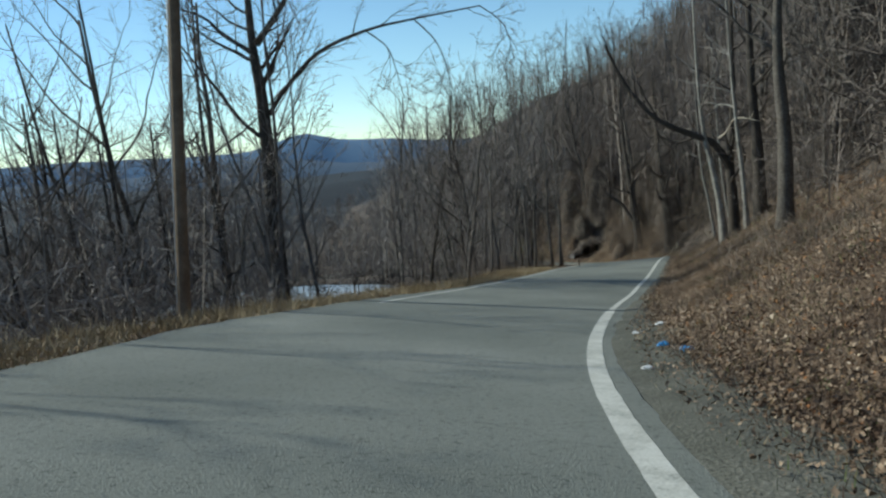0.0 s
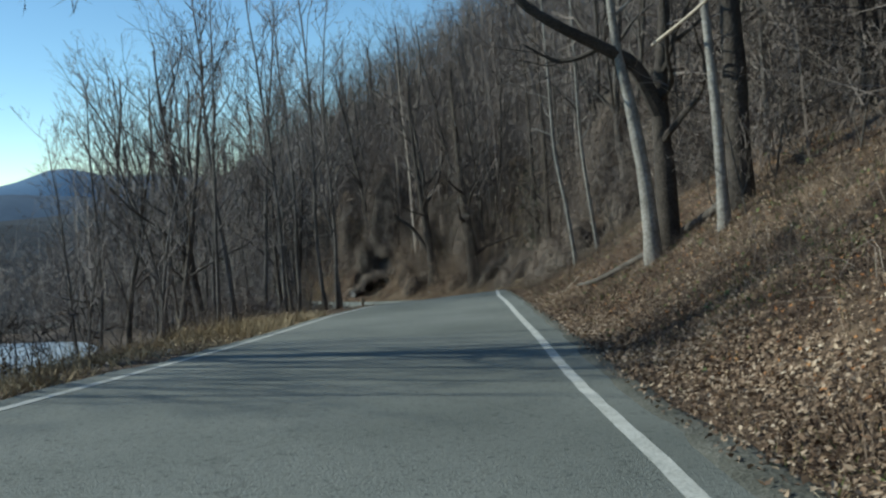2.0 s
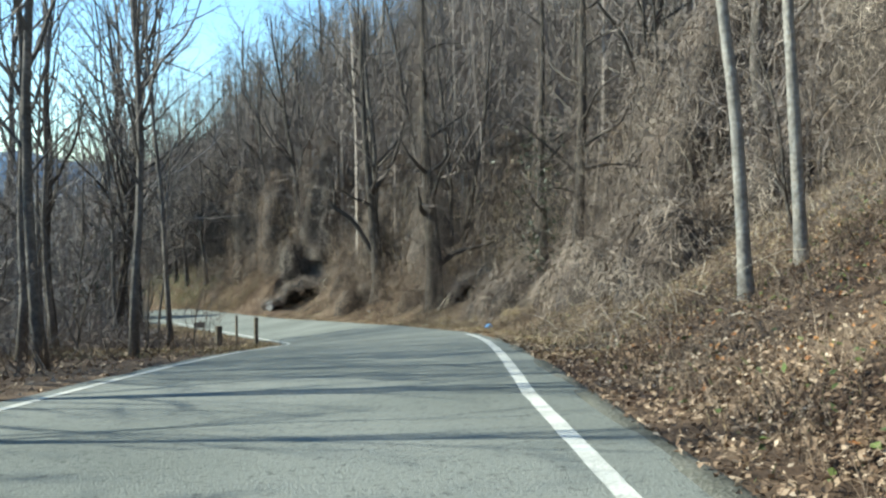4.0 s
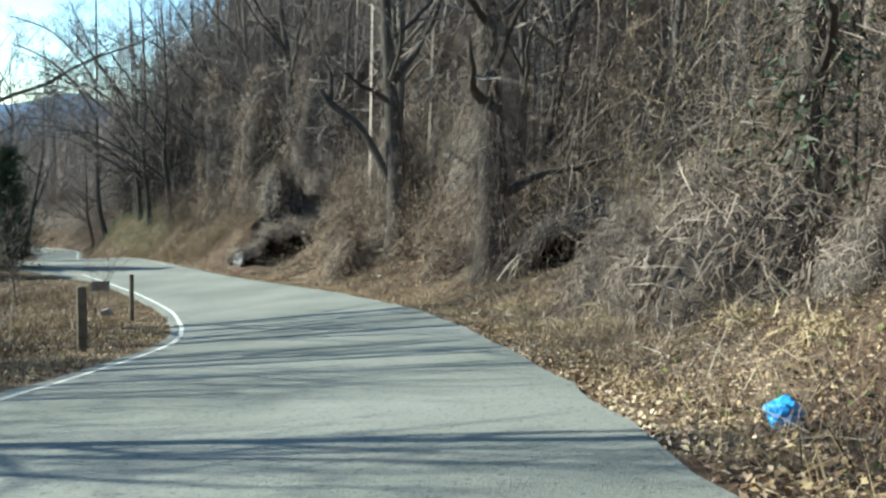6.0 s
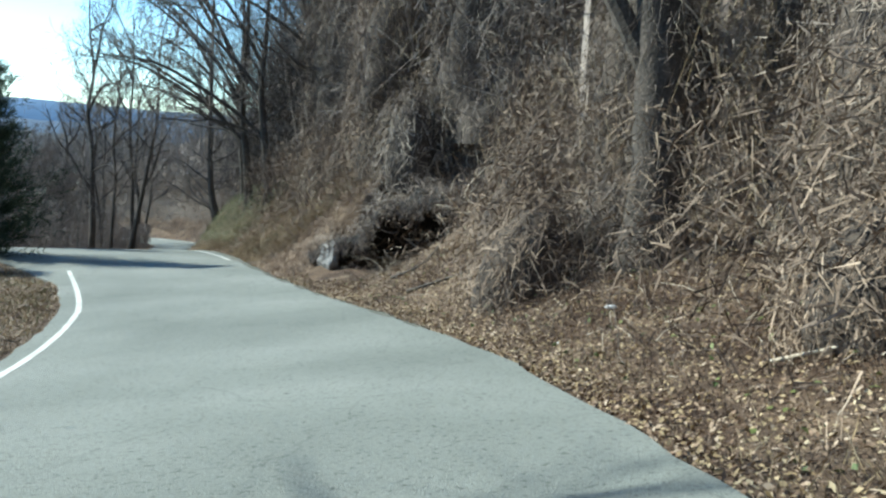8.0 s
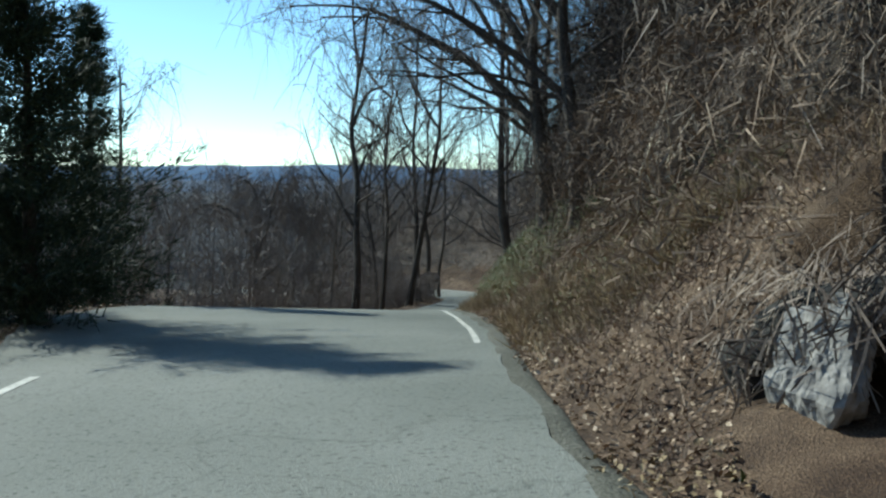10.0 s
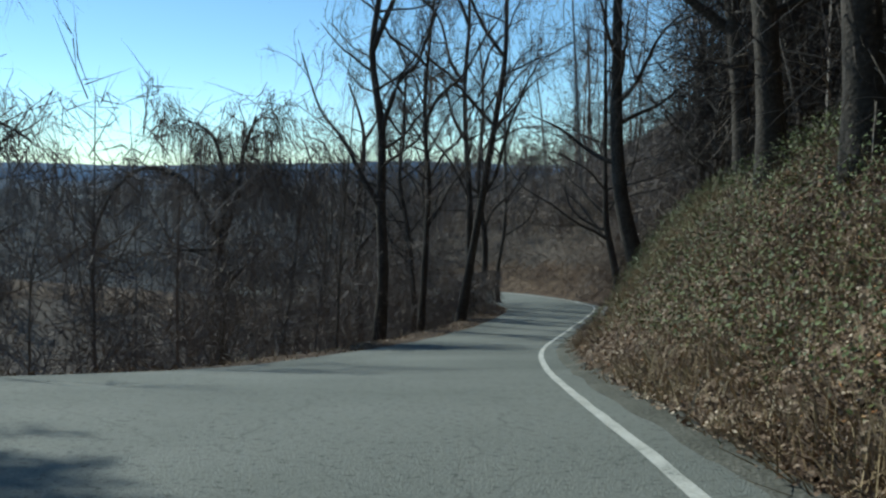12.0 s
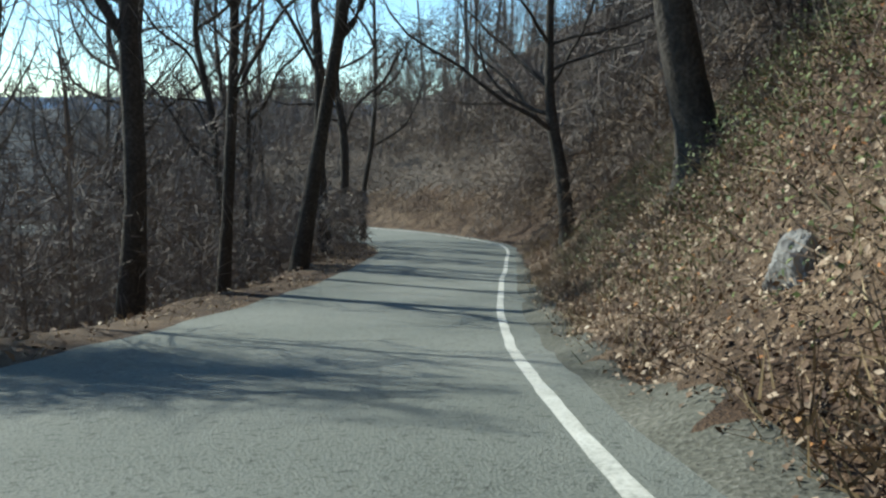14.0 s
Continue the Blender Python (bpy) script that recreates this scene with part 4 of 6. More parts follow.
def growth(name, n, s0, s1, l0, l1, power, length, width, material, label, up=1.0, spread=0.7, sag=0.5, curl=0.5, pieces=2, category="undergrowth", rise=0.0):
    x, y = places(n, s0, s1, l0, l1, power)
    n = len(x)
    p = np.stack([x, y, seat(x, y) - 0.03 + rise * nr.random(n) ** 2], 1)
    # growth stands in clumps, denser here and bare there
    dens = np.array([relief(a, c, 0.35, 12.4) + 0.5 * relief(a, c, 1.1, 4.2) for a, c in zip(x, y)])
    keep = dens + nr.normal(0, 0.25, n) > -0.1
    p, n, dens = p[keep], int(keep.sum()), dens[keep]
    ln = nr.uniform(*length, n) * (0.8 + 0.6 * np.clip(dens, 0, 1))
    v, f = ribbons(p, directions(n, up, spread), ln, nr.uniform(0.6, 1.3, n) * width, sag, curl, pieces)
    return stuff(name, v, f, material, label, category)


growth("dry_grass", 9000, 24, 70, -0.1, -2.6, 1.0, (0.15, 0.55), 0.008, STRAW, "dry straw-coloured grass along the outer verge", 1.2, 0.7, 0.5, category="grass")
growth("dry_grass", 12000, 116, 138, -0.05, -5.5, 1.0, (0.06, 0.2), 0.008, STRAW, "short yellowish grass on the rounded verge", 1.2, 0.8, 0.5, 0.3, 2, category="grass")
growth("dry_grass", 13000, 84, 122, -0.05, -5.5, 1.0, (0.08, 0.3), 0.008, STRAW, "short dry grass on the inner verge", 1.2, 0.8, 0.5, category="grass")
growth("dry_grass", 5000, 136, 200, -0.1, -2.0, 1.0, (0.12, 0.35), 0.006, STRAW, "dry grass at the pavement's edge", 1.2, 0.7, 0.5, category="grass")
growth("dry_grass", 15000, 82, 126, 0.1, 6.0, 1.3, (0.1, 0.4), 0.006, STRAW, "dry straw-coloured grass and stalks on the bank", 1.0, 0.8, 0.7, category="grass")
growth("dry_grass", 7000, 26, 84, 0.3, 5.0, 1.2, (0.1, 0.3), 0.005, STRAW, "sparse dry grass on the bank", 1.0, 0.8, 0.5, category="grass")
growth("green_grass", 5000, 26, 72, 0.2, 2.2, 1.0, (0.05, 0.14), 0.005, GREEN, "short green grass beside the pavement", 1.2, 0.8, 0.4, category="grass")
growth("green_grass", 5000, 118, 170, 0.1, 2.5, 1.0, (0.05, 0.18), 0.005, GREEN, "green grass tufts at the road's edge", 1.2, 0.8, 0.4, category="grass")
growth("green_grass", 3500, 112, 134, -0.3, -5.5, 1.0, (0.05, 0.14), 0.005, GREEN, "greenish grass on the inner verge", 1.2, 0.8, 0.4, category="grass")
growth("brambles", 8000, 76, 128, 0.9, 9, 1.1, (0.3, 1.0), 0.0045, BRAMBLE, "tangled dry brambles and vines on the bank", 0.8, 0.9, 0.8, 1.1, 3, rise=0.5)
growth("brambles", 9000, 80, 104, 0.9, 6, 1.0, (0.15, 0.6), 0.0032, BRAMBLE, "low grey brambles over the leaves beside the road", 0.9, 0.9, 0.8, 1.1, 3, rise=0.25)
growth("brambles", 2600, 76, 128, 0.8, 7, 1.1, (0.3, 1.0), 0.005, PALE, "pale dead stems among the brambles", 0.7, 0.9, 0.8, 0.8, 3, rise=0.4)
growth("brambles", 7000, 124, 152, 1.2, 9, 1.0, (0.3, 0.9), 0.0045, BRAMBLE, "brown vines hanging over the rocky bank", 0.5, 0.9, 0.9, 1.1, 3, rise=0.5)
growth("brambles", 7000, 40, 78, 2.0, 10, 0.9, (0.4, 1.2), 0.005, BRAMBLE, "thin brown brush on the bank", 1.0, 0.8, 0.5, 0.5, 3, rise=0.2)
growth("brambles", 7000, 148, 200, 1.6, 10, 0.9, (0.3, 1.0), 0.005, BRAMBLE, "thin brown brush on the cut bank", 0.8, 0.9, 0.6, 0.5, 3, rise=0.2)
growth("undergrowth", 22000, 40, 205, 6, 30, 0.9, (0.6, 1.9), 0.012, TWIG, "brown leafless undergrowth on the hillside", 1.3, 0.7, 0.3, 0.9, 2, rise=0.8)
growth("undergrowth", 18000, 20, 210, -2.6, -18, 0.8, (0.5, 1.7), 0.011, TWIG, "brown leafless undergrowth below the verge", 1.3, 0.7, 0.3, 0.9, 2, rise=0.3)


def curtain(name, n, s0, s1, l0, l1, top, length, label, material=BRAMBLE, width=0.007):
    """Strands of vine that hang from the boughs over the bank."""
    x, y = places(n, s0, s1, l0, l1)
    n = len(x)
    clump = np.array([relief(a, c, 0.22, 31.0) + 0.4 * relief(a, c, 0.8, 9.0) for a, c in zip(x, y)])
    keep = clump > -0.05
    x, y, clump = x[keep], y[keep], clump[keep]
    n = len(x)
    h = top * np.clip(0.35 + clump * 1.6, 0.2, 1.2) * nr.uniform(0.2, 1.0, n) ** 0.7
    p = np.stack([x, y, seat(x, y) + h], 1)
    v, f = ribbons(p, directions(n, -1.0, 0.55), nr.uniform(*length, n), nr.uniform(0.5, 1.4, n) * width, 0.3, 0.95, 3)
    return stuff(name, v, f, material, label, "vines")


curtain("hanging_vines", 12000, 84, 142, 2.6, 13, 6.5, (0.3, 1.5), "dry grey-brown vines draped over the trees on the bank")
curtain("hanging_vines", 7000, 60, 90, 5, 14, 5.0, (0.5, 2.0), "dry vines draped over the hillside shrubs", TWIG)
curtain("hanging_vines", 6000, 140, 172, 5, 13, 4.0, (0.5, 1.6), "dry vines over the top of the cut bank", TWIG)
curtain("hanging_vines", 5000, 104, 136, 3.6, 10, 5.5, (0.4, 1.6), "pale tan vine stems draped over the bank", STRAW, 0.005)



def tangle(name, n, s0, s1, l0, l1, top, length, width, label, material, hollow=0.0):
    """Billows of short stems over shrubs and vines: full where the noise swells, with dark hollows between."""
    x, y = places(n, s0, s1, l0, l1)
    n = len(x)
    z = nr.random(n) ** 0.8 * top
    base = seat(x, y)
    dens = np.array([relief(a, c, 0.3, 41.0) + 0.7 * noise.noise(Vector((a * 0.8, c * 0.8, e * 0.8))) for a, c, e in zip(x, y, z + base)])
    keep = dens - 0.5 * (z / top - 0.5) + nr.normal(0, 0.08, n) > hollow
    p = np.stack([x, y, base + z], 1)[keep]
    n = len(p)
    v, f = spikes(p, directions(n, -0.35), nr.uniform(*length, n), nr.uniform(0.5, 1.4, n) * width)
    return stuff(name, v, f, material, label, "vines")


tangle("vine_tangle", 80000, 78, 142, 1.8, 12, 5.5, (0.08, 0.36), 0.007, "dense grey-brown tangle of dry vines over the bank", BRAMBLE)
tangle("vine_tangle", 50000, 78, 142, 2.2, 12, 6.5, (0.08, 0.34), 0.007, "dense brown tangle of dry vines over the bank", BRUSH)
tangle("vine_tangle", 50000, 112, 144, 1.2, 7, 2.6, (0.12, 0.5), 0.01, "brown tangle of vines over the foot of the bank", BRUSH, -0.2)
tangle("vine_tangle", 40000, 168, 206, 0.8, 9, 1.8, (0.15, 0.6), 0.013, "reddish brown brush on the slope above the far bend", BRUSH, -0.3)
tangle("vine_tangle", 36000, 138, 168, 3.0, 10, 4.5, (0.15, 0.6), 0.011, "shade-dark tangle of twigs above the cut bank", SHADE_DARK_TWIG, -0.1)
tangle("vine_tangle", 60000, 40, 82, 6.0, 18, 5.0, (0.15, 0.6), 0.012, "shade-dark tangle of twigs above the leafy bank", SHADE_DARK_TWIG, -0.1)
tangle("vine_tangle", 30000, 172, 206, -0.3, -4.5, 1.7, (0.15, 0.5), 0.012, "brown brush at the outer edge of the far bend", TWIG, -0.35)
tangle("vine_tangle", 80000, 138, 206, -2.2, -11, 3.8, (0.15, 0.6), 0.01, "brown tangle of twigs below the outer edge", TWIG, -0.1)


# ---------------------------------------------------------------- shrubs smothered in vines
def hung(p, normal, length, width, rg, loose=0.8):
    """Flat strands that lie on a surface with these normals and hang down along it."""
    n = len(p)
    down = np.array((0, 0, -1.0)) + rg.normal(0, loose, (n, 3))
    down -= normal * (down * normal).sum(1, keepdims=True) * 0.85
    down /= np.linalg.norm(down, axis=1, keepdims=True)
    side = np.cross(down, normal + rg.normal(0, 0.35, (n, 3)))
    side *= (width / (np.linalg.norm(side, axis=1) + 1e-6))[:, None]
    bow = normal * rg.uniform(-0.1, 0.3, n)[:, None] + rg.normal(0, 0.22, (n, 3))
    a, b = p - down * length[:, None] * 0.5, p + down * length[:, None] * 0.5 + bow * length[:, None]
    c = p + bow * 0.6 * length[:, None]
    v = np.stack([a - side * 0.6, a + side * 0.6, c + side, c - side, b + side * 0.5, b - side * 0.5], 1).reshape(-1, 3)
    k = np.arange(n)[:, None] * 6
    return v, np.concatenate([k + (0, 1, 2, 3), k + (3, 2, 4, 5)])


def mound_meshes(seed, r, h, strands, full=2.2):
    """A shrub or broken tree under a cloak of dry vines: a hull coloured like the shade between stems, and the strands
    over it.
    """
    rg = np.random.default_rng(seed)

    def skin(a, t, shrink):
        lump = np.array([noise.noise(Vector((math.cos(q) * 1.1 + seed, math.sin(q) * 1.1, w * h * 0.45))) + 0.5 * noise.noise(Vector((math.cos(q) * 2.6, math.sin(q) * 2.6 + seed, w * h * 1.1))) for q, w in zip(a, t)])
        ring = r * (1 - t**full) ** 0.6 * (1 + 0.42 * lump) * shrink
        return np.stack([np.cos(a) * ring, np.sin(a) * ring, t * (h + 0.9) * (0.5 + 0.5 * shrink) - 0.9], 1)

    m, k = 22, 14
    a = np.tile(np.linspace(0, 2 * math.pi, m, endpoint=False), k)
    t = np.repeat(np.linspace(0, 0.995, k), m)
    v = skin(a, t, 0.8)
    i = np.arange(m * (k - 1))
    j = (i // m) * m + (i + 1) % m
    heart = fast_mesh("heart", v, np.stack([i, j, j + m, i + m], 1), HULL_SHADE, True)
    a, t = rg.uniform(0, 2 * math.pi, strands), rg.random(strands) ** 0.85 * 0.99
    p = skin(a, t, 1.0) + rg.normal(0, 0.1, (strands, 3))
    e = 0.05
    du = skin(a + e, t, 1.0) - skin(a - e, t, 1.0)
    dv = skin(a, np.clip(t + e, 0, 0.995), 1.0) - skin(a, np.clip(t - e, 0, 0.995), 1.0)
    nm = np.cross(du, dv)
    nm /= np.linalg.norm(nm, axis=1, keepdims=True) + 1e-6
    v, f = hung(p, nm, rg.uniform(0.08, 0.2, strands) * rg.choice([1.0, 1.0, 2.4], strands), rg.uniform(0.004, 0.01, strands), rg)
    return [("heart", heart), ("vine_cover", fast_mesh("vine_cover", v, f, (BRAMBLE, BRUSH)[seed % 2]))]


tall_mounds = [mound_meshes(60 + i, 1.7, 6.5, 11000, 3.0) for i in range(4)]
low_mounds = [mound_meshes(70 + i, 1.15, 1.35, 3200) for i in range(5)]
mound_rng = random.Random(9)
for kinds, count, s0, s1, o0, o1, size, gap, label in (
        (tall_mounds, 28, 82, 140, 4.8, 10.5, (0.7, 1.2), 1.7, "tall shrub smothered in hanging grey-brown vines"),
        (low_mounds, 44, 84, 142, 2.2, 6.5, (0.6, 1.25), 1.1, "low shrub buried under dry tangled vines")):
    at_places = []
    while len(at_places) < count:
        run = mound_rng.uniform(s0, s1)
        q = at(run, float(edge_r(run)) + mound_rng.uniform(o0, o1))
        off = q.x - float(np.interp(run, RS, RX))
        if kinds is tall_mounds and (run < 101 and off < 7.4 or q.x > 20.2 and 68 < q.y < 81) or kinds is low_mounds and run < 103 and off < 4.0:
            continue
        if any((q.x - w.x) ** 2 + (q.y - w.y) ** 2 < gap * gap for w in at_places) or any(math.hypot((q.x - w[0]) / (w[2] + (2.0 if kinds is tall_mounds else 1.0)), (q.y - w[1] + 1.0) / (w[3] + 1.8)) < 1 for w in HOLLOWS) or any(math.hypot(q.x - u, q.y - w) < 2.3 for u, w in ((18.3, 85.0), (17.9, 82.6), (19.3, 76.0), (18.8, 73.4))):
            continue
        q.z = float(seat(np.array([q.x]), np.array([q.y]))[0])
        at_places.append(q)
        plant(mound_rng.choice(kinds), q, mound_rng.uniform(0, 360), mound_rng.uniform(*size), label, "vine_shrub", "shrub", "vine-smothered shrubs", (mound_rng.uniform(-9, 9), mound_rng.uniform(-9, 9)))


# ---------------------------------------------------------------- single trees
def smooth_path(pts, n=4):
    pts = [Vector(p) for p in pts]
    out = []
    for i in range(len(pts) - 1):
        a, b, c, d = pts[max(i - 1, 0)], pts[i], pts[i + 1], pts[min(i + 2, len(pts) - 1)]
        for k in range(n):
            t = k / n
            out.append(0.5 * (2 * b + (c - a) * t + (2 * a - 5 * b + 4 * c - d) * t * t + (3 * b - a - 3 * c + d) * t**3))
    return out + [pts[-1]]


def limb(g, pts, r0, r1, sides=10, flare=1.0, knots=0.08, seed=1.0):
    path = smooth_path(pts)
    n = len(path)
    rad = []
    for i in range(n):
        t = i / (n - 1)
        r = r0 + (r1 - r0) * t
        if t < 0.12:
            r *= 1 + (flare - 1) * (1 - t / 0.12)
        rad.append(r * (1 + knots * noise.noise(Vector((i * 0.9, seed, 0)))))
    g.tube(path, rad, sides)
    return path, rad


def own_tree(name, label, base, trunk, r0, r1, bark, limbs=(), boughs=12, seed=1, first=0.4, reach=3.0, kids=(0, 6, 5, 3), category="tree", vines=0, lift=0.25, limb_boughs=5, flare=1.5, drape=0, ivy=0):
    """A tree with a drawn trunk and drawn limbs (offsets from the base), and boughs that grow along them."""
    rg = random.Random(seed)
    ob = empty(name, Matrix.Translation(base))
    g = Geo()
    path, rad = limb(g, [(0, 0, -0.4)] + list(trunk), r0, r1, 12, flare, 0.1, seed)
    g.part("trunk", bark, ob)
    lv = [Geo(), Geo(), Geo()]
    for k in range(boughs):
        t = first + (1 - first) * (k + rg.random()) / boughs
        i = min(int(t * (len(path) - 1)), len(path) - 2)
        d = (path[i + 1] - path[i]).normalized()
        side = unit(rg)
        side = (side - d * side.dot(d)).normalized()
        bough(rg, lv, path[i], d * 0.55 + side, max(0.02, rad[i] * 0.45), reach * (1.2 - 0.6 * t) * rg.uniform(0.6, 1.2), 1, lift, 0.25, kids)
    for pts, a, b in limbs:
        q, rr = limb(lv[1], pts, a, b, 8, 1.0, 0.1, seed + a)
        for k in range(limb_boughs):
            t = 0.3 + 0.7 * (k + rg.random()) / max(1, limb_boughs)
            i = min(int(t * (len(q) - 1)), len(q) - 2)
            bough(rg, lv, q[i], (q[i + 1] - q[i]).normalized() + unit(rg) * 0.9, max(0.015, rr[i] * 0.45), reach * 0.55 * rg.uniform(0.5, 1.1), 1, lift, 0.3, kids)
    crown = lv[1]
    k, nl = len(crown.v), len(crown.f)
    crown.v += lv[2].v
    crown.f += [tuple(i + k for i in f) for f in lv[2].f]
    if crown.f:
        me = crown.mesh("crown", bark, False)
        me.materials.append(TWIG)
        me.polygons.foreach_set("material_index", [0 if i < nl else 1 for i in range(len(crown.f))])
        new("crown", me).parent = ob
    if ivy:
        P = np.array([tuple(v) for v in path])
        i = nr.integers(int(len(P) * 0.15), int(len(P) * 0.6), ivy)
        clump = np.array([relief(k * 0.7, 3.0, 1.0, seed) for k in i])
        q = P[i] + nr.normal(0, 1, (ivy, 3)) * (0.35 + 0.55 * np.clip(clump + 0.3, 0, 1))[:, None]
        v, f = spikes(q, directions(ivy, -0.3), nr.uniform(0.1, 0.25, ivy), 0.035)
        vo = new("ivy_cover", fast_mesh("ivy_cover", v, f, IVY))
        vo.parent = ob
        tagged(vo, "dark evergreen ivy clinging to the trunk", kind="stuff")
    if drape and crown.v:
        P = np.array([tuple(v) for v in crown.v])
        P = P[nr.integers(0, len(P), drape)] + nr.normal(0, 0.12, (drape, 3))
        v, f = ribbons(P, directions(drape, -0.7, 0.55), nr.uniform(0.4, 1.6, drape), nr.uniform(0.006, 0.012, drape), 0.4, 0.4, 3)
        vo = new("vine_drape", fast_mesh("vine_drape", v, f, TWIG))
        vo.parent = ob
        tagged(vo, "dry vines drooping from the crown", kind="stuff")
    if vines:
        n = vines
        i = nr.integers(0, len(path) - 1, n)
        P = np.array([tuple(v) for v in path])
        R = np.array(rad)
        a = nr.uniform(0, 2 * math.pi, n)
        off = np.stack([np.cos(a), np.sin(a), np.zeros(n)], 1)
        p = P[i] + (P[i + 1] - P[i]) * nr.random(n)[:, None] + off * (R[i] * nr.uniform(0.9, 1.5, n))[:, None]
        v, f = ribbons(p, directions(n, -0.8, 0.5) + off * 0.35, nr.uniform(0.2, 0.8, n), nr.uniform(0.003, 0.008, n), 0.4, 1.0, 3)
        vo = new("vine_cover", fast_mesh("vine_cover", v, f, BRAMBLE))
        vo.parent = ob
        tagged(vo, "dry vines clinging to the trunk", kind="stuff")
    return tagged(ob, label, category)


def foot(x, y):
    return Vector((x, y, gz(x, y)))


# the outer side at the start
own_tree("tree", "tall bare tree with a long arching limb on the outer verge", foot(-7.2, 29.2), [(-0.05, 0, 3), (-0.07, 0, 8.7), (-0.1, 0, 11.9), (-0.26, 0, 13.9), (-0.3, 0.1, 17), (-0.4, 0.2, 23)], 0.42, 0.05, DARK_BARK,
         [([(-0.08, 0, 10.6), (0.19, 0, 11.3), (0.86, 0, 12.2), (2.28, 0, 13.5), (4.2, 0, 14.2), (6.1, 0, 14.5), (8.7, 0, 14.8)], 0.12, 0.025), ([(6.1, 0, 14.5), (6.9, 0, 13.6), (7.3, -0.1, 12.4), (7.4, -0.1, 11.0)], 0.03, 0.01), ([(4.2, 0, 14.2), (5.0, 0, 13.5), (5.3, 0, 12.5), (5.5, 0, 11.5)], 0.03, 0.008), ([(8.7, 0, 14.8), (9.6, 0, 14.0), (9.9, 0, 12.6)], 0.025, 0.008), ([(-0.15, 0, 10.3), (-1.0, 0, 11.1), (-1.9, 0, 12.5), (-2.9, 0, 13.9), (-3.6, 0, 15)], 0.09, 0.02),
          ([(-0.12, 0, 14.0), (0.8, 0, 15.1), (1.5, 0, 16.3), (2.0, 0.2, 19)], 0.16, 0.03), ([(-0.1, 0, 9.6), (0.5, -0.1, 10.0), (0.9, -0.1, 10.4)], 0.06, 0.03), ([(-0.3, 0, 13.7), (-1.4, 0, 14.5), (-2.1, 0, 15.2), (-3.6, 0, 15.8)], 0.1, 0.02)], 14, 3, 0.5, 4.0, limb_boughs=7, vines=500)
own_tree("tree", "bare dark tree behind the utility pole", foot(-10.2, 31.5), [(0.1, 0, 5), (-0.1, 0.2, 9), (-0.3, 0.1, 14), (-0.2, 0.4, 20)], 0.2, 0.03, DARK_BARK, (), 14, 8, 0.35, 3.5)
own_tree("tree", "bare dark tree on the slope below the verge", foot(-14.5, 30), [(-0.3, 0, 5), (-0.9, 0.2, 9), (-2.0, 0.1, 14), (-3.2, 0.4, 20)], 0.2, 0.03, DARK_BARK, (), 14, 9, 0.35, 3.5)
own_tree("tree", "bare dark tree on the slope below the verge", foot(-12.3, 27), [(-0.1, 0, 5), (-0.4, 0.2, 9), (-0.6, 0.1, 14), (-1.2, 0.4, 20)], 0.15, 0.03, DARK_BARK, (), 14, 10, 0.35, 3.0)

for i, (x, y, h, lean) in enumerate(((-14.6, 23.2, 13.0, -0.05), (-13.4, 25.8, 14.0, -0.06), (-12.4, 26.6, 13.0, -0.05), (-16.2, 28.5, 15.0, -0.02), (-11.6, 29.4, 14.0, -0.03))):
    own_tree("tree", "slender bare tree on the slope below the verge", foot(x, y), [(lean * h * 0.2, 0, h * 0.25), (lean * h * 0.35, 0.15, h * 0.45), (lean * h * 0.7, 0.1, h * 0.7), (lean * h, 0.3, h)], 0.17, 0.03, DARK_BARK, (), 34, 170 + i, 0.3, 3.4, kids=(0, 9, 7, 3))

# the bank on the inner side
own_tree("tree", "big grey trunk standing on the bank", foot(9.5, 19.6), [(0.05, 0, 2.5), (-0.05, 0.1, 5), (0.1, 0.1, 9), (0.3, 0.3, 15)], 0.25, 0.03, BARK, (), 9, 4, 0.45, 5.0, flare=1.4)
own_tree("tree", "thick dark trunk behind a pale one on the bank", foot(11.75, 28.3), [(-0.05, 0, 2.5), (-0.2, 0, 5), (-0.2, 0.1, 9), (0.1, 0.3, 14)], 0.27, 0.03, DARK_BARK, (), 9, 44, 0.45, 4.5, flare=1.4)
own_tree("tree", "pale slender trunk on the leafy bank", foot(11.0, 27.6), [(-0.12, 0, 2), (-0.3, 0, 4), (-0.42, 0.1, 6.5), (-0.6, 0, 11)], 0.11, 0.03, PALE_BARK, (), 8, 5, 0.55, 3.0)
own_tree("tree", "pale-barked leaning trunk on the leafy bank", foot(10.9, 30.2), [(-0.15, 0, 1.6), (-0.45, 0, 3.4), (-0.7, 0, 4.6), (-0.85, 0.1, 7), (-0.9, 0.2, 12)], 0.18, 0.03, PALE_BARK, (), 6, 6, 0.6, 3.0)
own_tree("tree", "dark tree with a heavy limb arching over the road", foot(11.4, 30.5), [(-0.03, 0, 1.5), (-0.1, 0, 3.2), (0.1, 0, 6), (0.2, 0.2, 13)], 0.28, 0.04, DARK_BARK,
         [([(-0.1, 0, 2.9), (-0.75, -0.2, 3.9), (-1.5, -0.3, 4.3), (-2.5, -0.4, 4.75), (-3.3, -0.4, 5.3), (-4.3, -0.4, 6.6), (-5.0, -0.4, 8.2)], 0.17, 0.05), ([(-1.5, -0.3, 4.3), (-2.2, 0.2, 4.1), (-3.0, 0.3, 4.5)], 0.06, 0.02)], 8, 7, 0.4, 4.0)
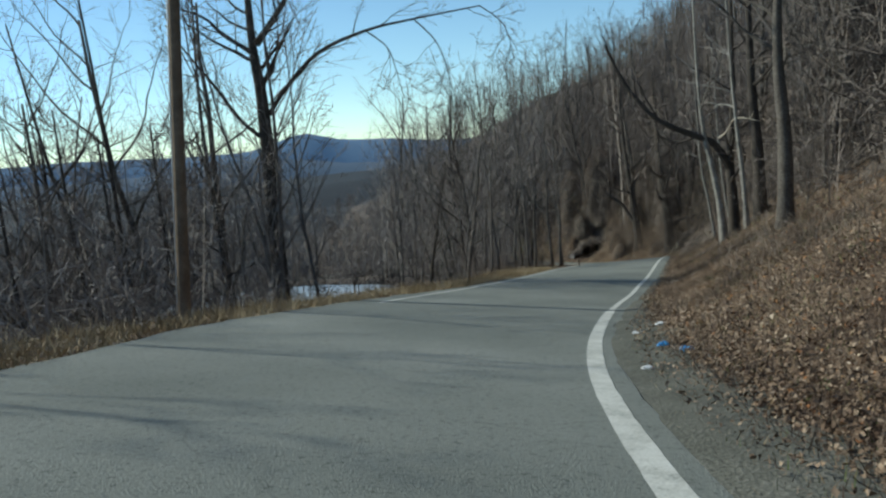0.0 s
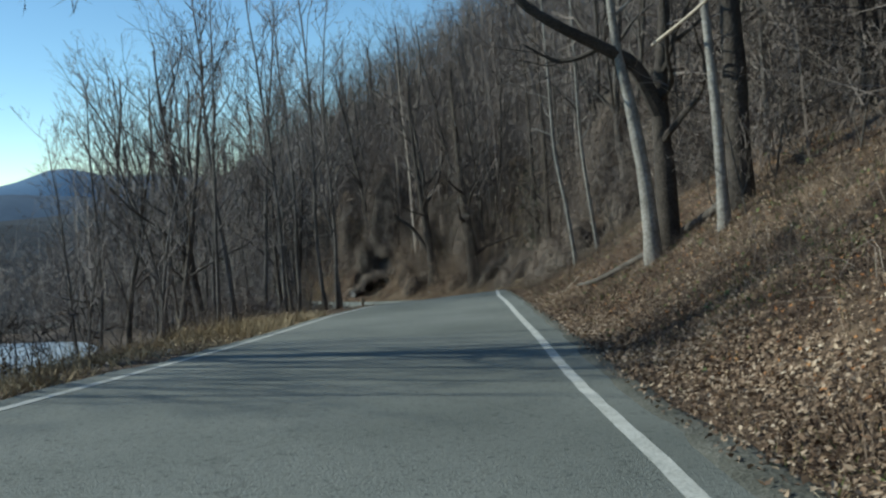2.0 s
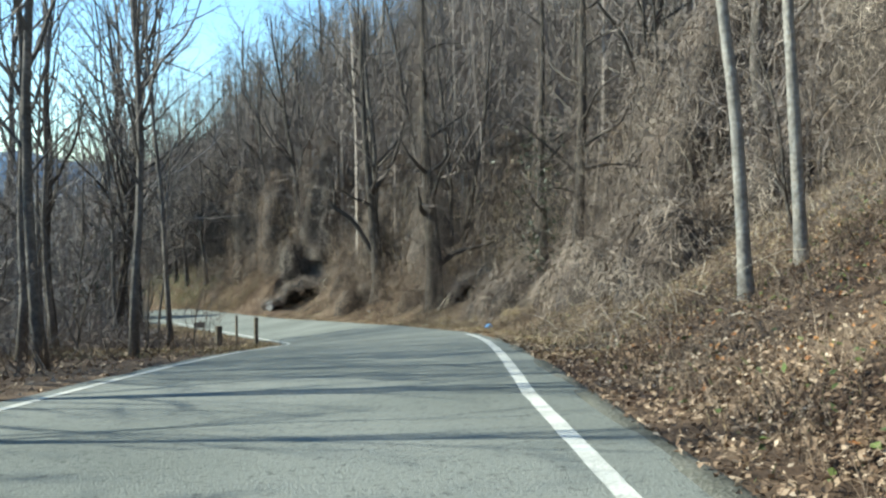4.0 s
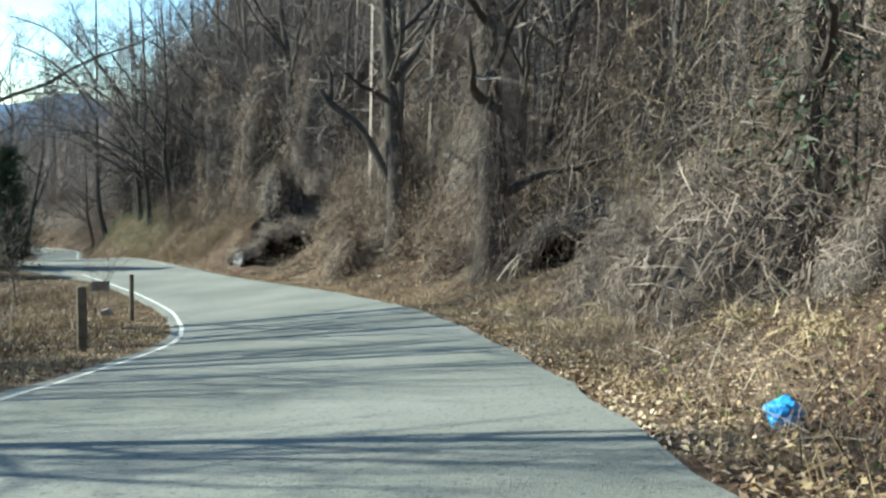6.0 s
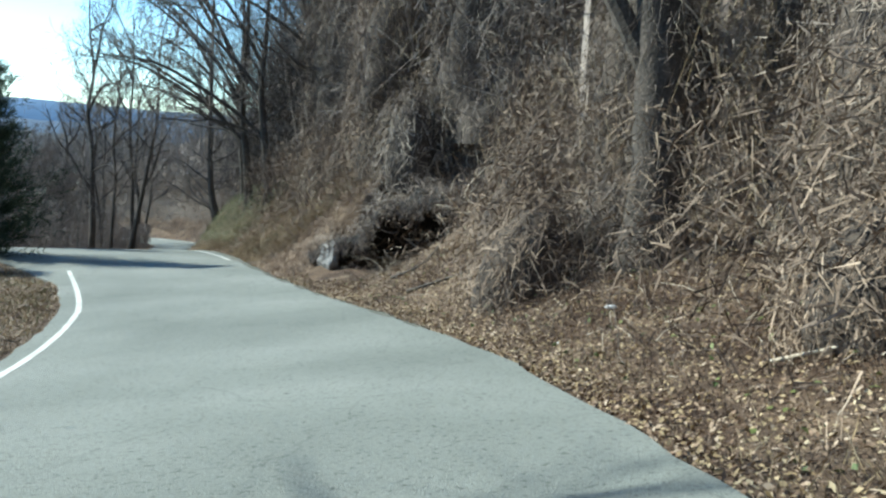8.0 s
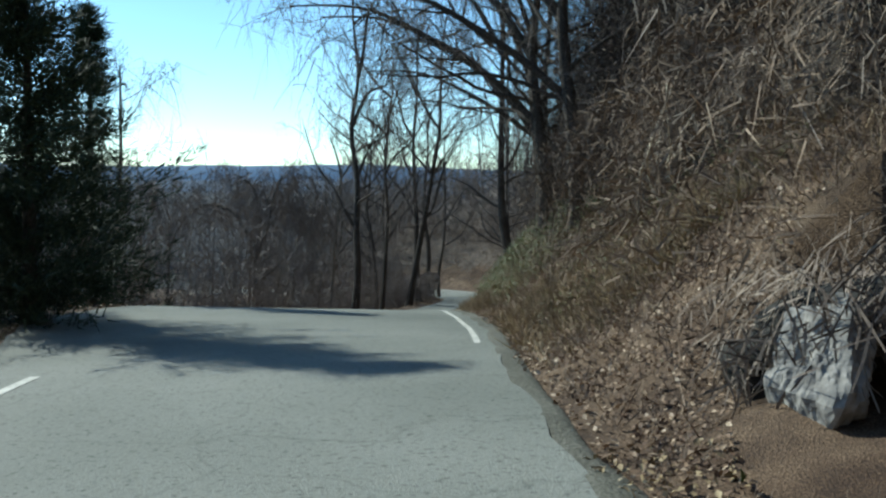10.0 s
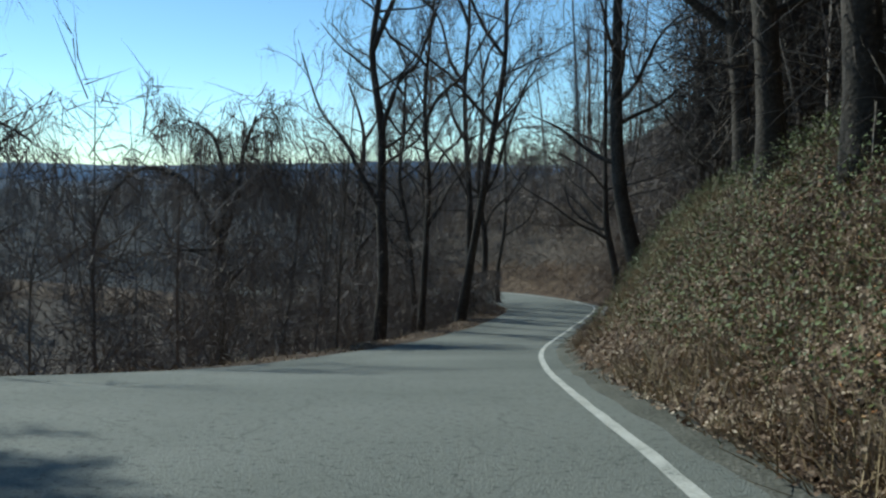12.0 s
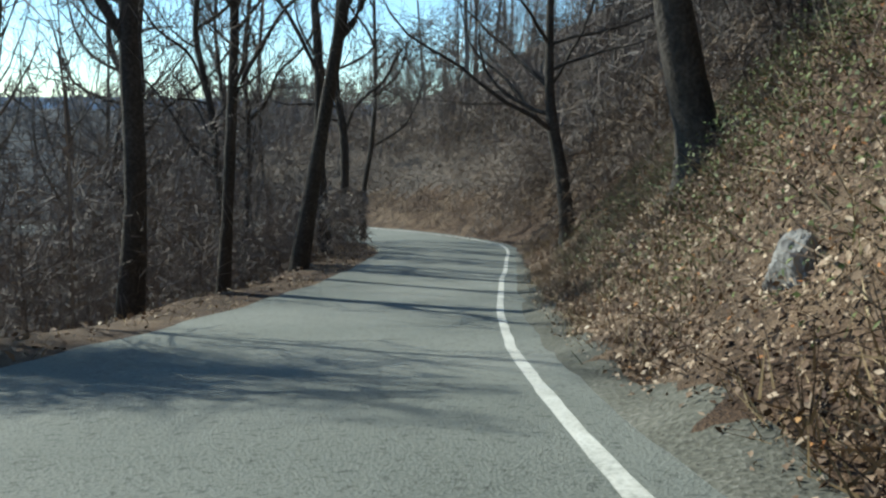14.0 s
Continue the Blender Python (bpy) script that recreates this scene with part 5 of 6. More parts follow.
own_tree("tree", "thin leaning birch-like tree on the bank", foot(14.0, 42.3), [(-0.35, -0.1, 2.0), (-0.7, -0.1, 4.0), (-0.85, -0.2, 6.5), (-1.0, -0.2, 10)], 0.085, 0.03, PALE_BARK, (), 8, 12, 0.5, 1.8)
own_tree("tree", "thin leaning birch-like tree on the bank", foot(15.0, 42.6), [(-0.35, -0.1, 1.8), (-0.6, -0.1, 4.0), (-0.72, -0.2, 6.5), (-0.85, -0.2, 10)], 0.085, 0.03, PALE_BARK, (), 8, 13, 0.5, 1.8)
own_tree("tree", "broken trunk with a snapped forked limb, wrapped in vines", foot(18.35, 86.1), [(-0.12, 0, 2), (-0.4, 0.1, 5), (-0.75, 0.1, 8), (-1.1, 0.2, 12), (-1.3, 0.2, 17)], 0.46, 0.05, DARK_BARK,
         [([(-0.2, 0, 2.4), (-0.9, 0.2, 3.7), (-1.7, 0.4, 4.9), (-2.7, 0.6, 5.6), (-3.1, 0.6, 6.1)], 0.17, 0.1), ([(-2.7, 0.6, 5.6), (-2.75, 0.5, 6.5), (-2.9, 0.5, 7.3)], 0.1, 0.06), ([(-0.5, 0.1, 6.5), (0.8, 0.2, 8.5), (1.5, 0.2, 11)], 0.16, 0.06)], 8, 14, 0.45, 4.0, vines=1500, limb_boughs=1)
own_tree("tree", "thick trunk smothered in hanging dry vines", foot(19.5, 77.2), [(0.0, 0, 2), (-0.25, 0.1, 5), (-0.55, 0.1, 8), (-0.7, 0.2, 12), (-0.9, 0.2, 17)], 0.56, 0.05, DARK_BARK,
         [([(0.1, 0, 2.2), (1.2, 0.3, 3.0), (2.6, 0.6, 3.3), (4.2, 0.8, 3.8)], 0.16, 0.06)], 9, 15, 0.35, 4.5, vines=7000, limb_boughs=2, flare=1.15)
own_tree("tree", "vine-hung trunk with broken side branches on the bank", foot(17.9, 55.7), [(-0.05, 0, 2), (0.0, 0.1, 5), (-0.1, 0.1, 9), (-0.2, 0.2, 13)], 0.2, 0.03, DARK_BARK, [([(0, 0, 3.6), (1.0, 0.2, 3.8), (2.2, 0.3, 3.7)], 0.05, 0.03), ([(0, 0, 2.9), (-0.7, 0.2, 3.1), (-1.2, 0.2, 2.8)], 0.035, 0.012)], 9, 46, 0.35, 3.5, vines=1800, limb_boughs=2)
own_tree("tree", "dark vine-hung trunk on the bank", foot(20.4, 64.5), [(0.0, 0, 2), (-0.15, 0.1, 5), (-0.2, 0.1, 9), (-0.4, 0.2, 14)], 0.26, 0.03, DARK_BARK, (), 9, 16, 0.3, 3.5, vines=2200, ivy=900)
own_tree("tree", "dark leaning trunk at the bend", foot(13.6, 110.0), [(-0.4, 0, 3), (-0.9, 0.1, 6), (-1.0, 0.1, 10), (-0.9, 0.2, 15)], 0.3, 0.03, DARK_BARK, (), 10, 17, 0.3, 4.0, vines=900)
own_tree("tree", "dark leaning trunk at the bend", foot(16.5, 104.0), [(-0.4, 0, 3), (-0.8, 0.1, 6), (-1.3, 0.1, 10), (-1.6, 0.2, 15)], 0.3, 0.03, DARK_BARK, (), 10, 18, 0.3, 4.0, vines=900)

# big trees on the bank past the bend, whose low limbs reach out over the road
for i, (x, y, h, out) in enumerate(((8.2, 108.2, 13.0, 0.9), (6.6, 111.8, 15.0, 1.0), (5.6, 115.4, 14.0, 1.0), (4.9, 119.6, 16.0, 0.95), (11.2, 107.6, 16.0, 0.8), (9.4, 113.0, 17.0, 1.0))):
    k = 0.85 + 0.08 * (i % 3)
    own_tree("tree", "tall dark bank tree with limbs reaching over the road", foot(x, y), [(-0.2, -0.1, 2), (-0.5, -0.1, 4.5), (-0.4, 0.1, 8), (-0.8, 0.2, h)], 0.2, 0.03, DARK_BARK,
             [([(-0.3, 0, 2.6), (-1.6 * out, -0.3, 4.2 * k), (-3.4 * out, -0.8, 5.4 * k), (-5.2 * out, -0.6, 6.2 * k), (-7.2 * out, -0.9, 6.3 * k)], 0.1, 0.02),
              ([(-0.5, 0, 4.2), (-1.5 * out, 0.3, 6.2 * k), (-3.2 * out, 0.9, 7.8 * k), (-5.0 * out, 0.8, 9.2 * k), (-6.8 * out, 1.2, 9.8 * k)], 0.09, 0.02),
              ([(-0.5, 0, 5.5), (-1.6 * out, -0.6, 8.4 * k), (-3.0 * out, -1.4, 10.6 * k), (-4.4 * out, -1.6, 12.4 * k)], 0.08, 0.02)], 12, 80 + i, 0.3, 4.6, limb_boughs=11, vines=300, lift=0.1, drape=700)

# the outer side at the posts
own_tree("tree", "tall dark tree beside the inner verge", foot(5.4, 68.6), [(-0.1, 0, 3), (-0.45, 0.1, 6), (-0.7, 0.1, 9), (-1.1, 0.2, 13)], 0.2, 0.03, DARK_BARK, (), 12, 20, 0.3, 3.5, vines=300)

# below the bend
own_tree("tree", "dead forked tree standing against the valley", foot(-11.7, 134.8), [(0.05, 0, 3), (-0.1, 0, 6), (0.1, 0, 8.5), (0.25, 0, 10.0), (0.0, 0, 11.2), (-0.5, 0, 12.4)], 0.19, 0.03, DARK_BARK,
         [([(0.25, 0, 10.0), (0.9, 0, 10.9), (1.2, 0, 11.8), (1.9, 0, 12.6)], 0.07, 0.02), ([(-0.05, 0, 7.0), (-0.7, 0, 8.1), (-0.75, 0.1, 9.2)], 0.1, 0.05), ([(0, 0, 6.6), (-1.8, 0, 7.2), (-2.4, 0, 8.6)], 0.06, 0.02), ([(0, 0, 9.2), (-0.6, 0, 9.9), (-1.3, 0, 10.1)], 0.05, 0.015)], 4, 21, 0.5, 1.6, limb_boughs=2)
own_tree("tree", "vine-draped tree with a drooping umbrella crown", foot(-8.8, 121.9), [(0.1, 0, 2.5), (0.0, 0, 4.5), (0.1, 0, 5.6)], 0.17, 0.1, DARK_BARK,
         [([(0.1, 0, 5.4), (-0.6, 0.2, 6.3), (-1.5, 0.3, 7.2), (-2.9, 0.3, 7.4), (-4.0, 0.2, 6.6), (-4.7, 0.2, 5.4)], 0.1, 0.03), ([(0.1, 0, 5.4), (0.6, 0, 6.6), (0.9, 0, 7.9), (1.3, 0, 8.8)], 0.09, 0.03), ([(0, 0, 5.4), (-0.1, 0.5, 6.7), (-0.5, 0.6, 8.2), (-1.2, 0.6, 8.7)], 0.08, 0.03), ([(0.6, 0, 6.6), (1.6, 0.1, 7.4), (2.3, 0, 7.2)], 0.06, 0.02)], 8, 22, 0.5, 3.0, vines=900, limb_boughs=11, lift=-0.25, drape=3400)
own_tree("tree", "tall bare forked tree on the outer edge", foot(-10.9, 115.7), [(0.0, 0, 2.5), (0.05, 0, 5.2), (0.1, 0, 8), (0.3, 0, 11), (0.3, 0, 14)], 0.18, 0.03, DARK_BARK,
         [([(0.05, 0, 5.2), (-0.9, 0.2, 6.4), (-1.6, 0.2, 8.6), (-2.4, 0.2, 9.9)], 0.1, 0.03), ([(0.05, 0, 4.7), (0.7, 0, 5.4), (1.0, 0, 6.6)], 0.08, 0.03), ([(0.05, 0, 5.0), (-1.0, 0.2, 5.6), (-2.0, 0.2, 5.9)], 0.07, 0.02), ([(0.15, 0, 8.6), (1.2, 0, 9.6), (2.4, 0, 9.2)], 0.06, 0.015)], 12, 23, 0.4, 3.2, vines=300, drape=1500)
def crooked(x, y, h, r, seed, lean=0.0, label="crooked bare tree at the road's outer edge", twigs=12):
    """A gnarled tree whose trunk wanders and forks into bent limbs."""
    rg = random.Random(seed)
    pts, px, py = [], 0.0, 0.0
    for i in range(1, 8):
        px += lean * h / 7 + rg.uniform(-0.28, 0.28)
        py += rg.uniform(-0.2, 0.2)
        pts.append((px, py, h * i / 7))
    limbs = []
    for i in range(5):
        q = pts[1 + i]
        d, way = rg.choice((-1, 1)), [q]
        for j in range(4):
            q = (q[0] + d * rg.uniform(0.25, 0.9), q[1] + rg.uniform(-0.4, 0.4), q[2] + h * rg.uniform(0.02, 0.11))
            way.append(q)
        limbs.append((way, r * rg.uniform(0.35, 0.55), 0.02))
    return own_tree("tree", label, foot(x, y), pts, r, 0.03, DARK_BARK, limbs, twigs, seed, 0.3, h * 0.2, kids=(0, 6, 5, 3), limb_boughs=6, drape=500, vines=150)


crooked(-6.7, 127.0, 17.0, 0.2, 124)
crooked(-5.6, 131.2, 16.0, 0.16, 125, 0.12)
crooked(-6.3, 129.4, 13.0, 0.12, 126, 0.05)
crooked(-7.4, 137.2, 17.0, 0.17, 127)
crooked(-9.3, 142.8, 13.0, 0.17, 128)
for i, (x, y, h) in enumerate(((-8.4, 133.2, 11.5), (-9.9, 137.4, 12.0), (-12.6, 141.0, 13.0), (-13.8, 146.0, 14.0), (-9.4, 145.6, 12.5), (-11.6, 134.0, 9.5), (-15.2, 139.0, 11.0))):
    crooked(x, y, h, 0.11, 140 + i, 0.0, "crooked bare tree on the slope below the road", 14)
own_tree("tree", "tall dark tree on the cut bank, limbs arching overhead", foot(2.15, 124.7), [(-0.3, -0.1, 0.5), (-0.6, -0.2, 1.8), (-0.75, -0.2, 3.5), (-0.8, -0.2, 6), (-0.9, 0, 11), (-1.0, 0, 19)], 0.25, 0.05, DARK_BARK,
         [([(-0.9, 0, 9), (-2.5, 0, 11.5), (-4.5, 0.3, 13.2), (-7, 0.5, 14.2)], 0.12, 0.03), ([(-0.9, 0, 11.5), (-2.2, -0.5, 13.5), (-4.0, -1, 15.2), (-6.5, -1.2, 16)], 0.11, 0.03), ([(-0.85, 0, 7), (-2.2, 0.8, 8.6), (-4, 1.2, 9.6), (-6, 1.5, 9.8)], 0.09, 0.02), ([(-0.95, 0, 13), (-2.0, 0.8, 15.5), (-3.2, 1.0, 18)], 0.08, 0.02)], 12, 28, 0.45, 4.2, limb_boughs=12, flare=2.0, drape=1200, lift=0.3, kids=(0, 7, 6, 3))
own_tree("tree", "dark trunk curving up from the edge of the bank", foot(-0.3, 133.4), [(-0.2, -0.1, 1.2), (-0.5, -0.2, 2.6), (-0.6, -0.2, 4), (-0.7, -0.2, 8), (-0.9, 0, 16)], 0.17, 0.03, DARK_BARK, (), 18, 29, 0.35, 5.0)
own_tree("tree", "pale-mottled trunk above the cut bank", foot(6.6, 121.0), [(-0.1, 0, 2), (-0.35, 0, 4), (-0.6, 0, 6), (-0.9, 0, 10)], 0.2, 0.03, BARK, (), 9, 30, 0.4, 3.5)


# ---------------------------------------------------------------- cedars
def cedar(p, height, radius, seed):
    rg = np.random.default_rng(seed)
    ob = empty("cedar_tree", Matrix.Translation(p))
    g = Geo()
    limb(g, [(0, 0, -0.3), (0.05, 0, height * 0.5), (0.0, 0.05, height)], 0.14, 0.02, 8, 1.3, 0.05, seed)
    g.part("trunk", DARK_BARK, ob)
    n = 340
    t = rg.random(n) ** 1.15
    a = rg.uniform(0, 2 * math.pi, n)
    reach = radius * (1.02 - t) ** 0.62 * rg.uniform(0.4, 1.25, n) * (0.8 + 0.45 * np.array([noise.noise(Vector((math.cos(q) * 1.4 + seed, math.sin(q) * 1.4, w * 3))) for q, w in zip(a, t)]))
    d = np.stack([np.cos(a), np.sin(a), rg.uniform(0.1, 0.7, n)], 1)
    p0 = np.stack([np.zeros(n), np.zeros(n), 0.05 + t * (height - 0.1)], 1)
    k = np.repeat(np.arange(n), 70)
    u = rg.random(len(k)) ** 0.7
    q = p0[k] + d[k] * (reach[k] * u)[:, None] + rg.normal(0, 0.09, (len(k), 3))
    w = d[k] + rg.normal(0, 0.7, (len(k), 3)) + (0, 0, 0.25)
    w /= np.linalg.norm(w, axis=1, keepdims=True)
    v, f = spikes(q, w, rg.uniform(0.12, 0.36, len(k)), 0.014)
    c = new("crown", fast_mesh("crown", v, f, CEDAR))
    c.parent = ob
    return tagged(ob, "dense dark green cedar beside the road", "tree", "cedars")


cedar(foot(0.9, 100.4), 6.0, 2.5, 1)
cedar(foot(-1.6, 97.6), 5.6, 2.6, 2)
cedar(foot(-3.3, 102.4), 6.2, 2.4, 3)
cedar(foot(-4.9, 108.0), 9.2, 2.3, 5)


# ---------------------------------------------------------------- pole, posts and small things
def utility_pole(p):
    ob = empty("utility_pole", Matrix.Translation(p))
    g = Geo()
    limb(g, [(-0.03, 0, -0.5), (0.37, 0, 5), (1.0, 0, 13)], 0.17, 0.13, 14, 1.0, 0.015, 2)
    g.part("shaft", POLE_WOOD, ob)
    c = Geo()
    c.tube([Vector((-0.19, -0.04, -0.2)), Vector((0.17, -0.04, 4.5)), Vector((0.8, -0.03, 12.5))], [0.018] * 3, 8)
    c.part("conduit", WHITE_LITTER, ob, "thin pale plastic conduit")
    b = Geo()
    b.tube([Vector((1.15, -0.1, z)) for z in (10.0, 10.05, 10.75, 10.8)], [0.2, 0.26, 0.26, 0.2], 14)
    b.part("transformer", METAL, ob, "grey metal transformer can")
    return tagged(ob, "brown weathered wooden utility pole on the outer verge", "utility pole")


utility_pole(foot(-6.96, 16.0))


def post(name, p, w, h, label, material=POST_WOOD, cap=None):
    me = bpy.data.meshes.new("post")
    bm = bmesh.new()
    bmesh.ops.create_cube(bm, size=1)
    bmesh.ops.scale(bm, vec=(w, w, h + 0.4), verts=bm.verts)
    bmesh.ops.translate(bm, vec=(0, 0, h / 2 - 0.2), verts=bm.verts)
    bmesh.ops.bevel(bm, geom=bm.edges[:], offset=w * 0.12, segments=2, affect="EDGES")
    bm.to_mesh(me)
    bm.free()
    me.materials.append(material)
    ob = new(name, me)
    ob.matrix_world = Matrix.Translation(p) @ pose(0, 0, 0, 1.0, -1.2, 20)
    return tagged(ob, label, "post")


post("wooden_post", foot(9.9, 69.8), 0.15, 1.2, "weathered square wooden post on the grass verge")
post("wooden_post", foot(8.4, 69.8), 0.24, 0.95, "thick weathered wooden post among weeds")
post("wooden_post", foot(9.5, 79.8), 0.11, 1.4, "slim dark wooden post on the grass verge")


def small_sign(p):
    ob = empty("roadside_sign", Matrix.Translation(p) @ pose(0, 0, 0, 0, 0, 12))
    for x in (-0.26, 0.26):
        g = Geo()
        g.tube([Vector((x, 0, -0.2)), Vector((x, 0, 0.75))], [0.018, 0.018], 8)
        g.part("leg", METAL, ob)
    g = Geo()
    g.box((-0.32, -0.012, 0.5), (0.32, 0.012, 0.86))
    b = g.part("board", METAL, ob, "dark grey back of the board", False)
    bv = b.modifiers.new("edge", "BEVEL")
    bv.width, bv.segments = 0.006, 2
    return tagged(ob, "small board on two thin metal legs on the verge", "sign")


small_sign(foot(7.6, 86.3))


def crumpled(name, p, size, material, label, seed, category="litter", squash=0.75):
    me = bpy.data.meshes.new(name)
    bm = bmesh.new()
    bmesh.ops.create_icosphere(bm, subdivisions=3, radius=1)
    for v in bm.verts:
        n = v.co.normalized()
        k = 1 + 0.35 * noise.noise(n * 1.6 + Vector((seed, 0, 0))) + 0.2 * noise.noise(n * 4.1 + Vector((0, seed, 0))) + 0.08 * noise.noise(n * 9)
        v.co = Vector((n.x * size[0], n.y * size[1], n.z * size[2])) * k
        if v.co.z < -size[2] * squash:
            v.co.z = -size[2] * squash
    bm.to_mesh(me)
    bm.free()
    me.materials.append(material)
    ob = new(name, me)
    ob.location = p + Vector((0, 0, size[2] * squash - 0.02))
    return tagged(ob, label, category)


crumpled("plastic_bag", foot(16.2, 58.4), (0.125, 0.115, 0.12), BLUE_BAG, "crumpled bright blue plastic bag beside the road", 3.0, "bag")
for i, (x, y, w) in enumerate(((3.43, 8.42, 0.07), (2.75, 6.98, 0.05), (2.9, 3.8, 0.045), (2.12, 3.18, 0.04), (7.3, 23.5, 0.05), (6.9, 22.2, 0.04), (17.7, 71.8, 0.05), (17.4, 84.2, 0.05), (16.7, 83.6, 0.05), (18.0, 70.2, 0.05))):
    crumpled("litter", foot(x, y) + Vector((0, 0, 0.05)), (w * 1.5, w, w * 0.5), WHITE_LITTER, "small crumpled white litter among dead leaves", 5.0 + i)
crumpled("litter", foot(2.7, 5.07) + Vector((0, 0, 0.05)), (0.07, 0.05, 0.035), BLUE_BAG, "small crushed blue packaging on the shoulder", 8.0)
crumpled("litter", foot(2.81, 4.36) + Vector((0, 0, 0.05)), (0.085, 0.06, 0.04), BLUE_BAG, "crushed blue packaging among dead leaves", 9.0)


def rock(name, p, size, label, seed, material=ROCK, turn=40.0):
    me = bpy.data.meshes.new(name)
    bm = bmesh.new()
    bmesh.ops.create_icosphere(bm, subdivisions=5, radius=1)
    rg = random.Random(seed)
    cuts = [(unit(rg), rg.uniform(0.5, 0.9)) for _ in range(22)]
    for v in bm.verts:
        n = v.co.normalized()
        k = 1.0
        for c, dist in cuts:
            q = n.dot(c)
            if q > 0.05:
                k = min(k, dist / q)
        k += 0.1 * noise.noise(n * 3 + Vector((seed, 0, 0))) + 0.05 * noise.noise(n * 9) + 0.025 * noise.noise(n * 21)
        v.co = Vector((n.x * size[0], n.y * size[1], n.z * size[2])) * k
    bm.to_mesh(me)
    bm.free()
    me.materials.append(material)
    ob = new(name, me)
    ob.location = p
    ob.rotation_euler = (0, 0, radians(turn))
    return tagged(ob, label, "rock")


def ledge(place, turn, half, high, deep, seed, strands, label):
    """A rock overhang: a rough vault that is open in front and closed behind, with vines trailing over it."""
    ob = empty("rock_ledge", Matrix.Translation(place) @ pose(0, 0, 0, 0, 0, turn))
    rg = np.random.default_rng(seed)

    def vault(a, t, k):
        q = 1 - 0.75 * t**2.2
        rough = np.array([1 + 0.36 * noise.noise(Vector((math.cos(u) * 2.3 + seed, math.sin(u) * 1.9, w * 2.2))) + 0.2 * noise.noise(Vector((math.cos(u) * 5, math.sin(u) * 5 + seed, w * 6))) for u, w in zip(a, t)])
        return np.stack([-np.cos(a) * half * q * rough * k, (t - 0.12) * deep - (1 - np.sin(a)) * -0.25, (np.sin(a) ** 0.8 * (0.78 - 0.34 * np.cos(a)) + 0.22 * np.clip(-np.cos(a), 0, 1)) * high * q * rough * k - 0.25 * (1 - np.sin(a))], 1)

    m, n = 26, 12
    a = np.tile(np.linspace(0, math.pi, m), n)
    t = np.repeat(np.linspace(0, 1, n), m)
    inner, outer = vault(a, t, 1.0), vault(a, t, 1.12) + (0, 0.06, 0.05)
    i = np.array([r * m + c for r in range(n - 1) for c in range(m - 1)])
    w = m * n
    lip = np.arange(m - 1)
    back = np.arange((n - 1) * m, (n - 1) * m + m // 2)
    mirror = (n - 1) * m + m - 1 - np.arange(m // 2)
    f = np.concatenate([np.stack([i, i + 1, i + m + 1, i + m], 1), np.stack([i + w, i + m + w, i + m + 1 + w, i + 1 + w], 1), np.stack([lip, lip + w, lip + 1 + w, lip + 1], 1),
                        np.stack([back[:-1], back[1:], mirror[1:], mirror[:-1]], 1)])
    # the vault's colour carries the shade of the hollow
    new("rock", fast_mesh("rock", np.concatenate([inner, outer]), f, SHADE_ROCK)).parent = ob
    a, t = rg.uniform(0.0, math.pi - 0.15, strands), 0.04 + 0.96 * rg.random(strands)
    p = vault(a, t, 1.16) + (0, 0.0, 0.1) + rg.normal(0, 0.16, (strands, 3))
    nm = np.stack([-np.cos(a), -0.5 * (1 - t), np.sin(a)], 1)
    nm /= np.linalg.norm(nm, axis=1, keepdims=True)
    lip_a = rg.uniform(0.25, math.pi - 0.2, strands // 5)
    fringe = vault(lip_a, np.zeros(len(lip_a)), 1.06) + rg.normal(0, 0.1, (len(lip_a), 3)) + (0, -0.04, 0)
    p = np.concatenate([p, fringe])
    nm = np.concatenate([nm, np.tile((0.0, -1.0, 0.0), (len(fringe), 1))])
    strands = len(p)
    v, f = hung(p, nm, rg.uniform(0.1, 0.4, strands), rg.uniform(0.004, 0.01, strands), rg)
    c = new("vine_cover", fast_mesh("vine_cover", v, f, BRAMBLE))
    c.parent = ob
    tagged(c, "dry vines trailing over the ledge", kind="stuff")
    return tagged(ob, label, "rock")


ledge(Vector((14.3, 94.9, -9.95)), -14, 2.0, 1.95, 3.0, 4, 8000, "shade-dark rock overhang in the bank, overhung with vines")
ledge(Vector((21.2, 76.2, -7.5)), -16, 1.55, 2.0, 2.8, 9, 6000, "hollow coloured shade-dark under a vine-hung ledge behind a trunk")
rock("boulder", Vector((12.4, 95.1, -9.8)), (0.3, 0.42, 0.62), "pale grey rock face at the foot of the bank", 5)
rock("rock_outcrop", foot(2.36, 119.7) + Vector((0.06, 0, -0.08)), (0.17, 0.24, 0.36), "grey rock jutting out of the leafy cut bank", 6)
# two added lumps that give the brush heaps on the verge their bulk
rock("boulder", foot(1.6, 46.2) + Vector((0, 0, 0.15)), (0.8, 0.7, 0.5), "added rock core of a brush heap on the outer verge", 7)
rock("boulder", foot(0.8, 48.6) + Vector((0, 0, 0.15)), (0.7, 0.9, 0.55), "added rock core of a brush heap on the outer verge", 9)
rock("boulder", foot(8.4, 82.4) + Vector((0, 0, 0.05)), (0.3, 0.35, 0.25), "small dark boulder on the grass verge", 10)


